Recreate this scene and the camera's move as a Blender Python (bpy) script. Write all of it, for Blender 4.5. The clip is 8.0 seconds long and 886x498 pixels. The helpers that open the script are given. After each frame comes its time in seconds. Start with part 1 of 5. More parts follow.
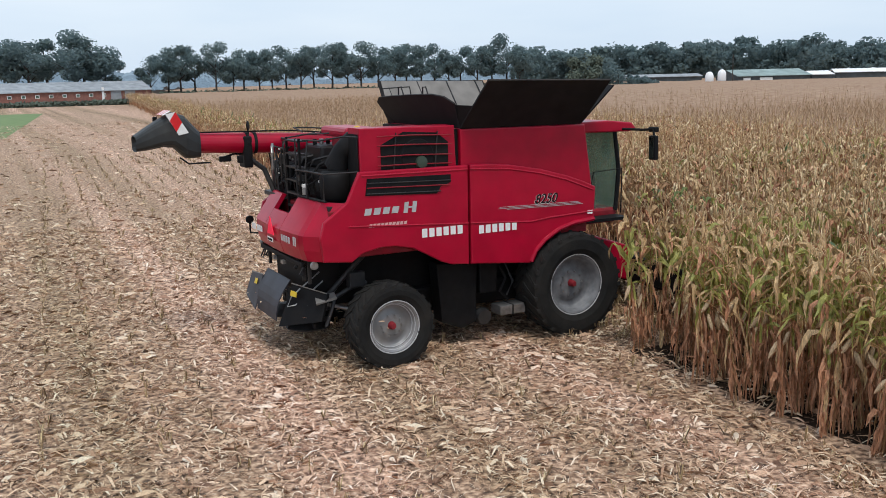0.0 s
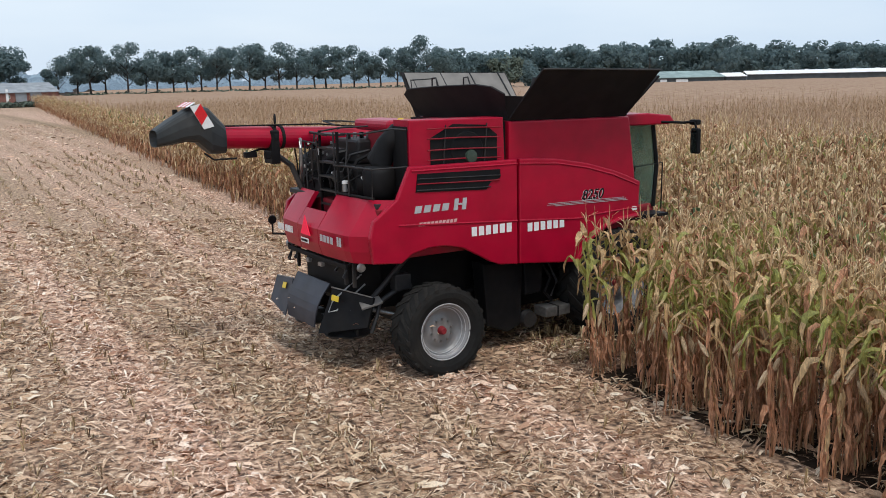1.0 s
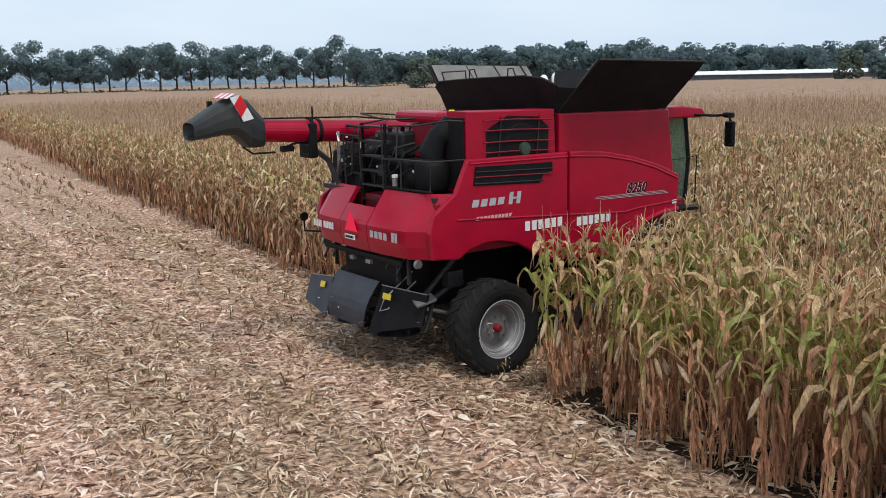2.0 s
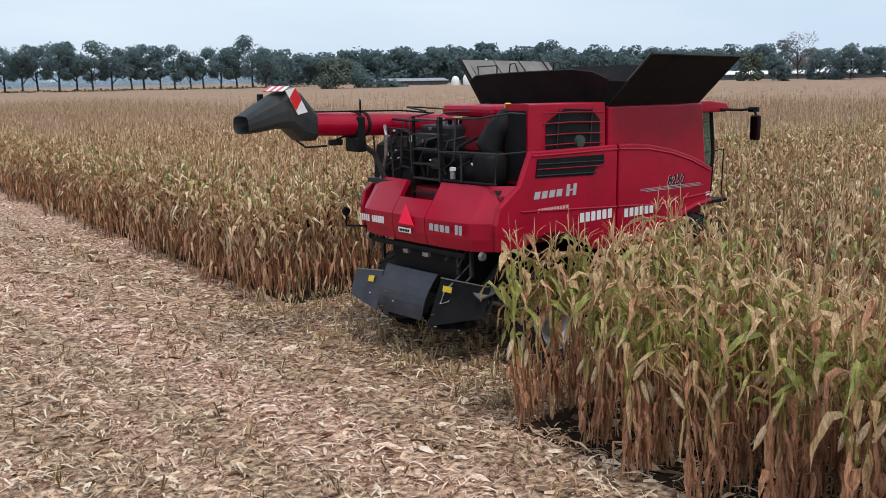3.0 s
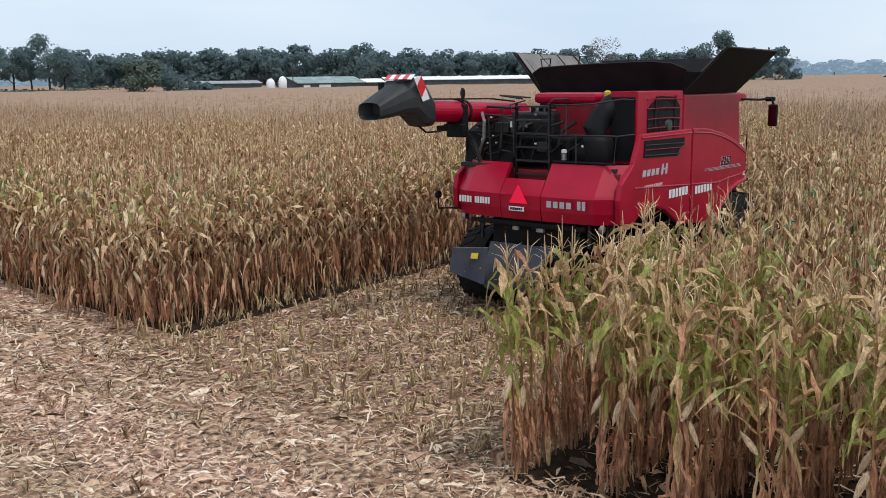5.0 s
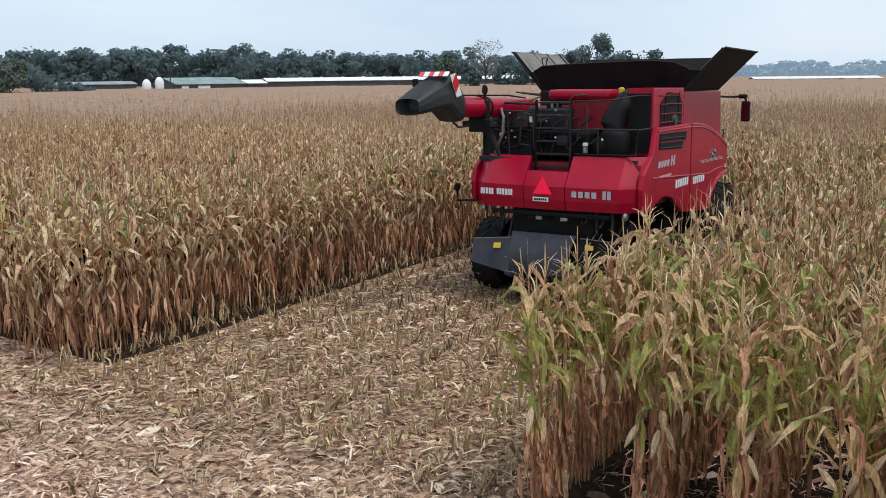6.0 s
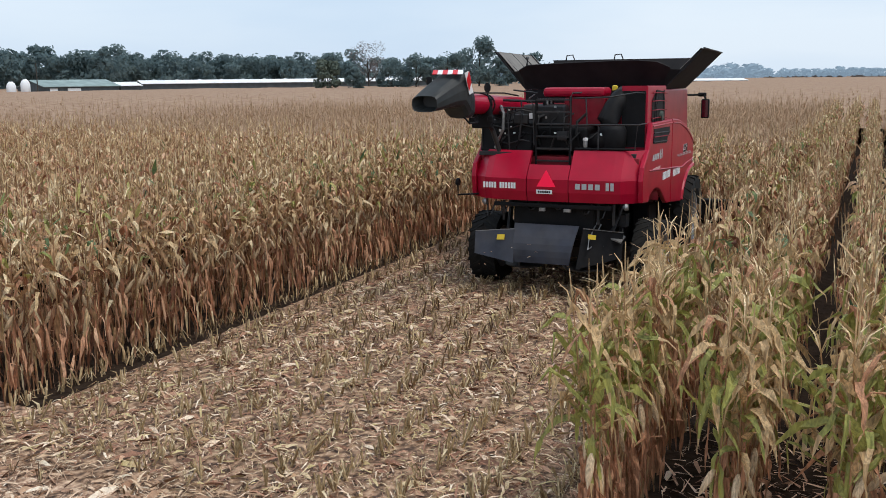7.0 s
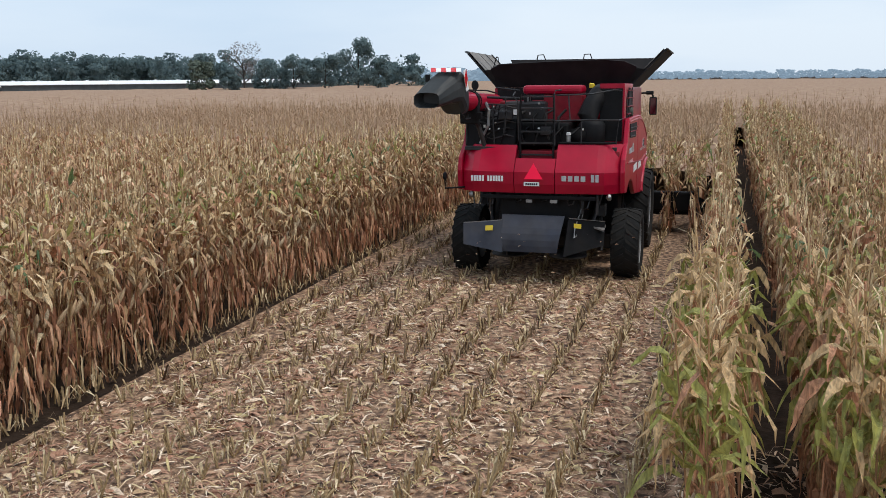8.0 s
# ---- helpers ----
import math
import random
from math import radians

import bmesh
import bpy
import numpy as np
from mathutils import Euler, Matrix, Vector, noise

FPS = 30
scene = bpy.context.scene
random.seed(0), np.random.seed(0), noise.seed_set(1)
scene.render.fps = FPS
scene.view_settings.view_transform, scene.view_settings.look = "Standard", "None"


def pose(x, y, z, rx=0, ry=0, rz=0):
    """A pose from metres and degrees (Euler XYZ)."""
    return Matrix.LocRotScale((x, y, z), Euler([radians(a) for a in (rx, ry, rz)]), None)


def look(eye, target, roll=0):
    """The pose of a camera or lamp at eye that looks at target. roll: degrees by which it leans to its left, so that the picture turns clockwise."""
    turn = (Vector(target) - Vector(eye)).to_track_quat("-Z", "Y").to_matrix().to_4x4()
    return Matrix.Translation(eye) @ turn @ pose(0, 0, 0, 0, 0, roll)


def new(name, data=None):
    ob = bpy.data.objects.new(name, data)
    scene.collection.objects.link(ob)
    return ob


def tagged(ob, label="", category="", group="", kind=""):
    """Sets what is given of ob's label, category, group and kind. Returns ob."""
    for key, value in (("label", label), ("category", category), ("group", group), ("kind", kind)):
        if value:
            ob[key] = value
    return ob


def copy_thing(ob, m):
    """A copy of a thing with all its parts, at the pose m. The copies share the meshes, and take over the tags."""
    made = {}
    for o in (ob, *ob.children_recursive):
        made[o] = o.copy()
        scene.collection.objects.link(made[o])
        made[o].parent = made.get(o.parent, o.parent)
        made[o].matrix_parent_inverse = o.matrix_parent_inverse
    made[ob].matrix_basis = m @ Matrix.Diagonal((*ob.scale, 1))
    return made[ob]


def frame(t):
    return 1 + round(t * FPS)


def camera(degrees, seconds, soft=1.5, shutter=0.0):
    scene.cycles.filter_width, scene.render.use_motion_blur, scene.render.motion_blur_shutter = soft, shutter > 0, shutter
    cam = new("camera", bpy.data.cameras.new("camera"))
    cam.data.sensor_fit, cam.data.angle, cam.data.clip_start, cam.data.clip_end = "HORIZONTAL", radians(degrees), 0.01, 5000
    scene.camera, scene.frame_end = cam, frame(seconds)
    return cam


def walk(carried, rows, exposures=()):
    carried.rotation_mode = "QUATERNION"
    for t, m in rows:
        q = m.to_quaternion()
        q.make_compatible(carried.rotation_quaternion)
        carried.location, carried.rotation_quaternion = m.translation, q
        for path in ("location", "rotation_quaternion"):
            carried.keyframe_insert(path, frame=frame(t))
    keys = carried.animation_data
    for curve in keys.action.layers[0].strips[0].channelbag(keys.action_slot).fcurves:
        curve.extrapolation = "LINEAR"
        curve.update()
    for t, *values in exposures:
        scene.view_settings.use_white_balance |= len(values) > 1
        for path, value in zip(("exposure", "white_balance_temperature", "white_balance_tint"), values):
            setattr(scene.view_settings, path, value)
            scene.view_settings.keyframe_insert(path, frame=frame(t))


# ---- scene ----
cam = camera(50.3, 8.0, soft=0.9)
# seconds, eye, target, roll
PATH = [
    (0, (-0.000, -0.000, 5.005), (4.230, 8.878, 3.193), -1.34),
    (0.5, (0.371, 1.019, 4.905), (4.945, 9.726, 3.097), -1.32),
    (1, (0.758, 2.011, 4.832), (5.721, 10.502, 3.026), -1.30),
    (1.5, (1.088, 2.850, 4.764), (6.410, 11.121, 2.955), -1.23),
    (3, (1.681, 5.059, 4.618), (8.108, 12.503, 2.804), -0.98),
    (3.5, (1.753, 5.730, 4.573), (8.523, 12.864, 2.762), -0.91),
    (4, (1.778, 6.462, 4.533), (8.897, 13.247, 2.722), -0.88),
    (5.5, (1.944, 8.785, 4.430), (10.063, 14.337, 2.624), -0.68),
    (6, (2.105, 9.706, 4.413), (10.577, 14.703, 2.606), -0.62),
    (6.5, (2.361, 10.600, 4.391), (11.122, 15.070, 2.586), -0.61),
    (7, (2.711, 11.595, 4.358), (11.750, 15.478, 2.564), -0.59),
    (7.5, (3.074, 12.532, 4.332), (12.342, 15.833, 2.542), -0.55),
    (8, (3.536, 13.528, 4.298), (13.010, 16.181, 2.512), -0.49),
]
walk(cam, [(t, look(e, g, r)) for t, e, g, r in PATH])
# seconds, x, y, heading of the machine's rear axle
DRIVE = [
    (0, 5.948, 16.671, 1.80),
    (0.5, 7.055, 16.763, 1.53),
    (1, 8.207, 16.828, 1.21),
    (1.5, 9.310, 16.868, 0.92),
    (3, 12.653, 16.913, -0.14),
    (3.5, 13.744, 16.917, -0.46),
    (4, 14.878, 16.923, -0.64),
    (5.5, 18.342, 16.898, -0.73),
    (6, 19.531, 16.877, -0.83),
    (6.5, 20.658, 16.882, -0.88),
    (7, 21.801, 16.881, -0.84),
    (7.5, 22.939, 16.877, -0.79),
    (8, 24.112, 16.858, -0.77),
]
scene.view_settings.exposure = 0.26

# ---- light: overcast day ----
world = bpy.data.worlds.new("world")
scene.world = world
world.use_nodes = True
wt = world.node_tree
wt.nodes.clear()
sky = wt.nodes.new("ShaderNodeTexSky")
sky.sky_type = 'NISHITA'
sky.sun_disc = False
sky.sun_elevation, sky.sun_rotation = radians(64), radians(194)
sky.air_density, sky.dust_density, sky.ozone_density = 1.0, 2.0, 1.5
coord = wt.nodes.new("ShaderNodeTexCoord")
squash = wt.nodes.new("ShaderNodeMapping")
squash.inputs["Scale"].default_value = (1.0, 1.0, 5.0)
clouds = wt.nodes.new("ShaderNodeTexNoise")
clouds.inputs["Scale"].default_value, clouds.inputs["Detail"].default_value = 1.6, 5.0
cloud_ramp = wt.nodes.new("ShaderNodeValToRGB")
cloud_ramp.color_ramp.elements[0].position, cloud_ramp.color_ramp.elements[0].color = 0.35, (5.6, 7.0, 8.7, 1)
cloud_ramp.color_ramp.elements[1].position, cloud_ramp.color_ramp.elements[1].color = 0.68, (7.3, 8.3, 9.4, 1)
veil = wt.nodes.new("ShaderNodeMix")
veil.data_type = 'RGBA'
veil.inputs["Factor"].default_value = 0.88
back = wt.nodes.new("ShaderNodeBackground")
back.inputs["Strength"].default_value = 0.095
wout = wt.nodes.new("ShaderNodeOutputWorld")
wt.links.new(coord.outputs["Generated"], squash.inputs["Vector"])
wt.links.new(squash.outputs["Vector"], clouds.inputs["Vector"])
wt.links.new(clouds.outputs["Fac"], cloud_ramp.inputs["Fac"])
wt.links.new(sky.outputs["Color"], veil.inputs["A"])
wt.links.new(cloud_ramp.outputs["Color"], veil.inputs["B"])
wt.links.new(veil.outputs["Result"], back.inputs["Color"])
wt.links.new(back.outputs["Background"], wout.inputs["Surface"])
sun = new("sun", bpy.data.lights.new("sun", 'SUN'))
sun.data.energy, sun.data.angle, sun.data.color = 1.65, radians(16), (1.0, 0.95, 0.88)
sun.matrix_world = look((-3.2, -12.8, 27), (0, 0, 0))


# ---- materials ----
def material(name, ramp, rough=0.6, metal=0.0, scale=6.0, detail=5.0, bump=0.0, island=0.0, random_object=0.0,
             through_light=0.0, coat=0.0, bump_scale=None, dust=None, spec=0.5, mottle=None):
    """A node material: a colour ramp over noise, which each island or object shifts, with bump, dust and a share of light let through."""
    m = bpy.data.materials.new(name)
    m.use_nodes = True
    t = m.node_tree
    b = t.nodes["Principled BSDF"]
    b.inputs["Roughness"].default_value, b.inputs["Metallic"].default_value = rough, metal
    b.inputs["Coat Weight"].default_value, b.inputs["Coat Roughness"].default_value = coat, 0.12
    b.inputs["Specular IOR Level"].default_value = spec
    tc = t.nodes.new("ShaderNodeTexCoord")
    n = t.nodes.new("ShaderNodeTexNoise")
    n.inputs["Scale"].default_value, n.inputs["Detail"].default_value = scale, detail
    t.links.new(tc.outputs["Object"], n.inputs["Vector"])
    fac = n.outputs["Fac"]
    for share, node, socket in ((island, "ShaderNodeNewGeometry", "Random Per Island"), (random_object, "ShaderNodeObjectInfo", "Random")):
        if share:
            g = t.nodes.new(node)
            mix = t.nodes.new("ShaderNodeMix")
            mix.inputs["Factor"].default_value = share
            t.links.new(fac, mix.inputs["A"])
            t.links.new(g.outputs[socket], mix.inputs["B"])
            fac = mix.outputs["Result"]
    r = t.nodes.new("ShaderNodeValToRGB")
    while len(r.color_ramp.elements) < len(ramp):
        r.color_ramp.elements.new(0.5)
    for e, (p, c) in zip(r.color_ramp.elements, ramp):
        e.position, e.color = p, (*c, 1)
    t.links.new(fac, r.inputs["Fac"])
    colour = r.outputs["Color"]
    if dust:
        n2 = t.nodes.new("ShaderNodeTexNoise")
        n2.inputs["Scale"].default_value, n2.inputs["Detail"].default_value = 2.3, 8.0
        t.links.new(tc.outputs["Object"], n2.inputs["Vector"])
        rr = t.nodes.new("ShaderNodeMapRange")
        rr.inputs["From Min"].default_value, rr.inputs["From Max"].default_value = 0.42, 0.8
        rr.inputs["To Max"].default_value = dust[1]
        t.links.new(n2.outputs["Fac"], rr.inputs["Value"])
        mx = t.nodes.new("ShaderNodeMix")
        mx.data_type = 'RGBA'
        mx.inputs["B"].default_value = (*dust[0], 1)
        t.links.new(rr.outputs["Result"], mx.inputs["Factor"])
        t.links.new(colour, mx.inputs["A"])
        colour = mx.outputs["Result"]
        ro = t.nodes.new("ShaderNodeMapRange")
        ro.inputs["To Min"].default_value, ro.inputs["To Max"].default_value = rough, min(1.0, rough + 0.45)
        t.links.new(rr.outputs["Result"], ro.inputs["Value"])
        t.links.new(ro.outputs["Result"], b.inputs["Roughness"])
    if mottle:
        # fine streaks: (scale across, scale along z, darkest, lightest)
        mp = t.nodes.new("ShaderNodeMapping")
        mp.inputs["Scale"].default_value = (mottle[0], mottle[0], mottle[1])
        n3 = t.nodes.new("ShaderNodeTexNoise")
        n3.inputs["Scale"].default_value, n3.inputs["Detail"].default_value = 1.0, 4.0
        r3 = t.nodes.new("ShaderNodeMapRange")
        r3.inputs["From Min"].default_value, r3.inputs["From Max"].default_value = 0.32, 0.68
        r3.inputs["To Min"].default_value, r3.inputs["To Max"].default_value = mottle[2], mottle[3]
        m3 = t.nodes.new("ShaderNodeMix")
        m3.data_type, m3.blend_type = 'RGBA', 'MULTIPLY'
        m3.inputs["Factor"].default_value = 1.0
        t.links.new(tc.outputs["Object"], mp.inputs["Vector"])
        t.links.new(mp.outputs["Vector"], n3.inputs["Vector"])
        t.links.new(n3.outputs["Fac"], r3.inputs["Value"])
        t.links.new(colour, m3.inputs["A"])
        t.links.new(r3.outputs["Result"], m3.inputs["B"])
        colour = m3.outputs["Result"]
    t.links.new(colour, b.inputs["Base Color"])
    if bump:
        nb = t.nodes.new("ShaderNodeTexNoise")
        nb.inputs["Scale"].default_value, nb.inputs["Detail"].default_value = bump_scale or scale * 4, 4.0
        t.links.new(tc.outputs["Object"], nb.inputs["Vector"])
        bp = t.nodes.new("ShaderNodeBump")
        bp.inputs["Strength"].default_value, bp.inputs["Distance"].default_value = bump, 0.02
        t.links.new(nb.outputs["Fac"], bp.inputs["Height"])
        t.links.new(bp.outputs["Normal"], b.inputs["Normal"])
    if through_light:
        tr = t.nodes.new("ShaderNodeBsdfTranslucent")
        t.links.new(colour, tr.inputs["Color"])
        ms = t.nodes.new("ShaderNodeMixShader")
        ms.inputs["Fac"].default_value = through_light
        t.links.new(b.outputs["BSDF"], ms.inputs[1])
        t.links.new(tr.outputs["BSDF"], ms.inputs[2])
        t.links.new(ms.outputs["Shader"], t.nodes["Material Output"].inputs["Surface"])
    return m


def plain(name, c, rough=0.5, metal=0.0, spread=0.25, **more):
    return material(name, [(0.3, tuple(v * (1 - spread) for v in c)), (0.7, tuple(min(1, v * (1 + spread)) for v in c))], rough, metal, **more)


RED = plain("red_paint", (0.355, 0.0015, 0.023), 0.36, spread=0.12, scale=3.0, coat=0.12, spec=0.25, dust=((0.24, 0.05, 0.05), 0.08))
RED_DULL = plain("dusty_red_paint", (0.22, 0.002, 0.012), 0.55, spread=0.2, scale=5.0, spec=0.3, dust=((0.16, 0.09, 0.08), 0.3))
BLACK = plain("black_plastic", (0.006, 0.006, 0.007), 0.6, scale=8.0, spec=0.16, dust=((0.045, 0.037, 0.03), 0.2))
TANK = plain("black_tank_steel", (0.010, 0.009, 0.010), 0.7, scale=4.0, spec=0.2, dust=((0.05, 0.04, 0.036), 0.3))
IRON = plain("dark_iron", (0.022, 0.022, 0.024), 0.5, 0.4, scale=9.0, dust=((0.10, 0.08, 0.065), 0.35))
RUBBER = plain("tyre_rubber", (0.010, 0.010, 0.010), 0.85, scale=7.0, spec=0.25, bump=0.3, dust=((0.06, 0.05, 0.04), 0.3))
RIM = plain("grey_rim_paint", (0.23, 0.23, 0.235), 0.45, 0.2, scale=6.0, spread=0.12, dust=((0.24, 0.20, 0.16), 0.5))
STEEL = plain("bare_steel", (0.30, 0.30, 0.30), 0.4, 0.8, scale=12.0)
SHEET = plain("blue_grey_sheet", (0.034, 0.037, 0.050), 0.45, 0.2, scale=3.0, spec=0.3, dust=((0.10, 0.09, 0.085), 0.4))
DUSTY = plain("dusty_grey_steel", (0.20, 0.185, 0.17), 0.8, scale=3.0, spread=0.2, spec=0.2)
WHITE = plain("white_decal", (0.75, 0.75, 0.74), 0.5, spread=0.06, scale=20.0)
SILVER = plain("silver_decal", (0.42, 0.42, 0.43), 0.4, spread=0.1, scale=20.0)
PINK = plain("faded_outline_decal", (0.62, 0.36, 0.35), 0.5, spread=0.1, scale=20.0)
SIGNRED = plain("red_reflector", (0.62, 0.01, 0.015), 0.3, spread=0.1, scale=15.0)
YELLOW = plain("yellow_plastic", (0.62, 0.44, 0.02), 0.45, spread=0.1)
SPOUT = plain("worn_black_rubber", (0.022, 0.025, 0.026), 0.5, scale=4.0, spec=0.35, dust=((0.09, 0.085, 0.08), 0.35))
CAB = plain("cab_trim_grey", (0.06, 0.06, 0.06), 0.6)
MIRROR = plain("mirror_glass", (0.22, 0.23, 0.24), 0.06, 1.0, spread=0.02)


def glass_material():
    m = bpy.data.materials.new("tinted_glass")
    m.use_nodes = True
    b = m.node_tree.nodes["Principled BSDF"]
    b.inputs["Base Color"].default_value = (0.34, 0.47, 0.42, 1)
    b.inputs["Roughness"].default_value = 0.03
    b.inputs["Transmission Weight"].default_value = 0.9
    b.inputs["IOR"].default_value = 1.45
    return m


def glow_material():
    m = bpy.data.materials.new("glowing_reflector_red")
    m.use_nodes = True
    b = m.node_tree.nodes["Principled BSDF"]
    b.inputs["Base Color"].default_value = (0.45, 0.0, 0.02, 1)
    # no lamp: the reflector's bright return is put in as emission
    b.inputs["Emission Color"].default_value = (1.0, 0.0, 0.07, 1)
    b.inputs["Emission Strength"].default_value = 0.36
    return m


GLASS = glass_material()
GLOW = glow_material()
DRY = material("dry_corn_leaf", [(0.08, (0.26, 0.125, 0.05)), (0.35, (0.455, 0.275, 0.14)), (0.62, (0.65, 0.455, 0.24)), (0.92, (0.87, 0.71, 0.46))], 0.7,
               scale=14.0, island=0.75, bump=0.3, bump_scale=70.0, through_light=0.2, mottle=(55.0, 7.0, 0.55, 1.25))
BROWN = material("brown_corn_leaf", [(0.1, (0.12, 0.04, 0.018)), (0.36, (0.38, 0.16, 0.078)), (0.64, (0.60, 0.315, 0.18)), (0.95, (0.83, 0.56, 0.36))], 0.75,
                 scale=12.0, island=0.75, bump=0.3, bump_scale=70.0, through_light=0.15, mottle=(55.0, 7.0, 0.5, 1.25))
GREEN = material("green_corn_leaf", [(0.12, (0.09, 0.165, 0.085)), (0.38, (0.20, 0.245, 0.075)), (0.62, (0.40, 0.375, 0.10)), (0.9, (0.62, 0.50, 0.22))], 0.55,
                 scale=9.0, island=0.7, bump=0.25, bump_scale=70.0, through_light=0.3, mottle=(50.0, 7.0, 0.6, 1.25))
STALK = material("corn_stalk", [(0.2, (0.20, 0.085, 0.04)), (0.55, (0.34, 0.185, 0.085)), (0.9, (0.46, 0.34, 0.15))], 0.6, scale=5.0, island=0.6, mottle=(60.0, 12.0, 0.6, 1.2))
HUSK = material("corn_husk", [(0.2, (0.46, 0.30, 0.16)), (0.8, (0.72, 0.56, 0.37))], 0.7, scale=16.0, island=0.5, bump=0.3, mottle=(70.0, 9.0, 0.6, 1.2))
# seen from afar the dry tassels close to one even tan
TOPS = material("corn_tassel_tops", [(0.2, (0.35, 0.225, 0.135)), (0.8, (0.47, 0.325, 0.205))], 0.85, scale=0.5, island=0.5, through_light=0.2)
STRAW = material("chopped_straw", [(0.05, (0.11, 0.057, 0.037)), (0.28, (0.40, 0.22, 0.145)), (0.5, (0.66, 0.43, 0.305)), (0.75, (0.86, 0.635, 0.49)), (0.97, (0.97, 0.86, 0.76))], 0.75,
                 scale=20.0, island=0.85, bump=0.3, bump_scale=90.0, mottle=(45.0, 45.0, 0.75, 1.15))
STRAW_FRESH = material("fresh_chopped_straw", [(0.05, (0.10, 0.045, 0.028)), (0.3, (0.37, 0.18, 0.11)), (0.5, (0.57, 0.34, 0.22)), (0.62, (0.55, 0.44, 0.20)), (0.8, (0.80, 0.60, 0.43)), (0.97, (0.95, 0.82, 0.64))], 0.75,
                       scale=20.0, island=0.85, bump=0.3, bump_scale=90.0, mottle=(45.0, 45.0, 0.7, 1.15))
STUB = material("cut_stubble", [(0.1, (0.10, 0.055, 0.03)), (0.45, (0.29, 0.185, 0.09)), (0.75, (0.50, 0.37, 0.19)), (0.97, (0.82, 0.68, 0.46))], 0.7, scale=20.0, island=0.8, mottle=(45.0, 20.0, 0.55, 1.2))
MULCH = material("stubble_ground", [(0.36, (0.08, 0.048, 0.036)), (0.47, (0.31, 0.193, 0.137)), (0.57, (0.57, 0.383, 0.282)), (0.70, (0.83, 0.635, 0.51))], 0.9,
                 scale=9.0, detail=14.0, bump=1.0, bump_scale=30.0)


SWATH = material("fresh_swath_ground", [(0.36, (0.055, 0.03, 0.02)), (0.48, (0.20, 0.118, 0.07)), (0.58, (0.38, 0.24, 0.15)), (0.72, (0.60, 0.42, 0.28))], 0.95,
                 scale=9.0, detail=14.0, bump=1.0, bump_scale=30.0)


def stubble_bands(m, low, high):
    """Lays faint yellow-green and pale bands, as the old rows and wheel lines run, over the ground's colour."""
    t = m.node_tree
    b = t.nodes["Principled BSDF"]
    link = b.inputs["Base Color"].links[0]
    colour = link.from_socket
    tc = t.nodes.new("ShaderNodeTexCoord")
    mp = t.nodes.new("ShaderNodeMapping")
    mp.inputs["Rotation"].default_value = (0, 0, radians(4.0))
    mp.inputs["Scale"].default_value = (0.42, 0.006, 1.0)
    n = t.nodes.new("ShaderNodeTexNoise")
    n.inputs["Scale"].default_value, n.inputs["Detail"].default_value = 1.0, 4.0
    r = t.nodes.new("ShaderNodeValToRGB")
    for e, (p, c) in zip(r.color_ramp.elements, ((0.34, low), (0.64, high))):
        e.position, e.color = p, (*c, 1)
    mx = t.nodes.new("ShaderNodeMix")
    mx.data_type, mx.blend_type = 'RGBA', 'MULTIPLY'
    mx.inputs["Factor"].default_value = 1.0
    t.links.new(tc.outputs["Object"], mp.inputs["Vector"])
    t.links.new(mp.outputs["Vector"], n.inputs["Vector"])
    t.links.new(n.outputs["Fac"], r.inputs["Fac"])
    t.links.new(colour, mx.inputs["A"])
    t.links.new(r.outputs["Color"], mx.inputs["B"])
    t.links.new(mx.outputs["Result"], b.inputs["Base Color"])


# soil, its colour deepened with the shade between the corn rows
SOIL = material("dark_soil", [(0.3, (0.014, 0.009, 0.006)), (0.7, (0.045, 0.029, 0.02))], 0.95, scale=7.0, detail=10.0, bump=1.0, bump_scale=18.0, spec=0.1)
GRASS = material("grass", [(0.3, (0.10, 0.16, 0.055)), (0.7, (0.17, 0.24, 0.09))], 0.9, scale=0.6, detail=10.0)
CANOPY = material("corn_canopy", [(0.3, (0.25, 0.155, 0.105)), (0.5, (0.315, 0.21, 0.143)), (0.72, (0.38, 0.265, 0.187))], 0.95, scale=1.3, detail=12.0, bump=0.5, bump_scale=5.0, spec=0.1)
# green foliage lightened towards blue-grey: air haze is mixed into the colour
LEAF = material("hazed_oak_foliage", [(0.2, (0.15, 0.21, 0.225)), (0.55, (0.18, 0.245, 0.25)), (0.9, (0.215, 0.275, 0.25))], 0.8, scale=0.4, island=0.35, through_light=0.6, spec=0.05)
LEAF_B = material("willow_foliage", [(0.2, (0.075, 0.10, 0.08)), (0.9, (0.125, 0.15, 0.11))], 0.8, scale=0.4, island=0.5, through_light=0.2)
TWIG = material("bare_twigs", [(0.2, (0.12, 0.10, 0.10)), (0.9, (0.22, 0.20, 0.19))], 0.8, scale=0.4, island=0.5)
BARK = plain("bark", (0.05, 0.042, 0.036), 0.9, scale=2.0)
# distance haze is put into this colour and into a pale blue glow
FARWOOD = material("hazed_distant_wood", [(0.2, (0.09, 0.12, 0.14)), (0.8, (0.11, 0.14, 0.16))], 0.95, scale=0.02, spec=0.0)
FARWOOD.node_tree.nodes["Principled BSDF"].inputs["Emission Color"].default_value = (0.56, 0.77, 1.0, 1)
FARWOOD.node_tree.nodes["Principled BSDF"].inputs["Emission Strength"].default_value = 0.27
RIM_FRONT = plain("dusty_dark_wheel", (0.15, 0.155, 0.165), 0.6, 0.1, spread=0.3, scale=7.0)
BRICK = plain("brick_wall", (0.22, 0.10, 0.08), 0.9, scale=1.5)
ROOFGREY = plain("grey_sheet_roof", (0.26, 0.28, 0.30), 0.7, scale=0.6)
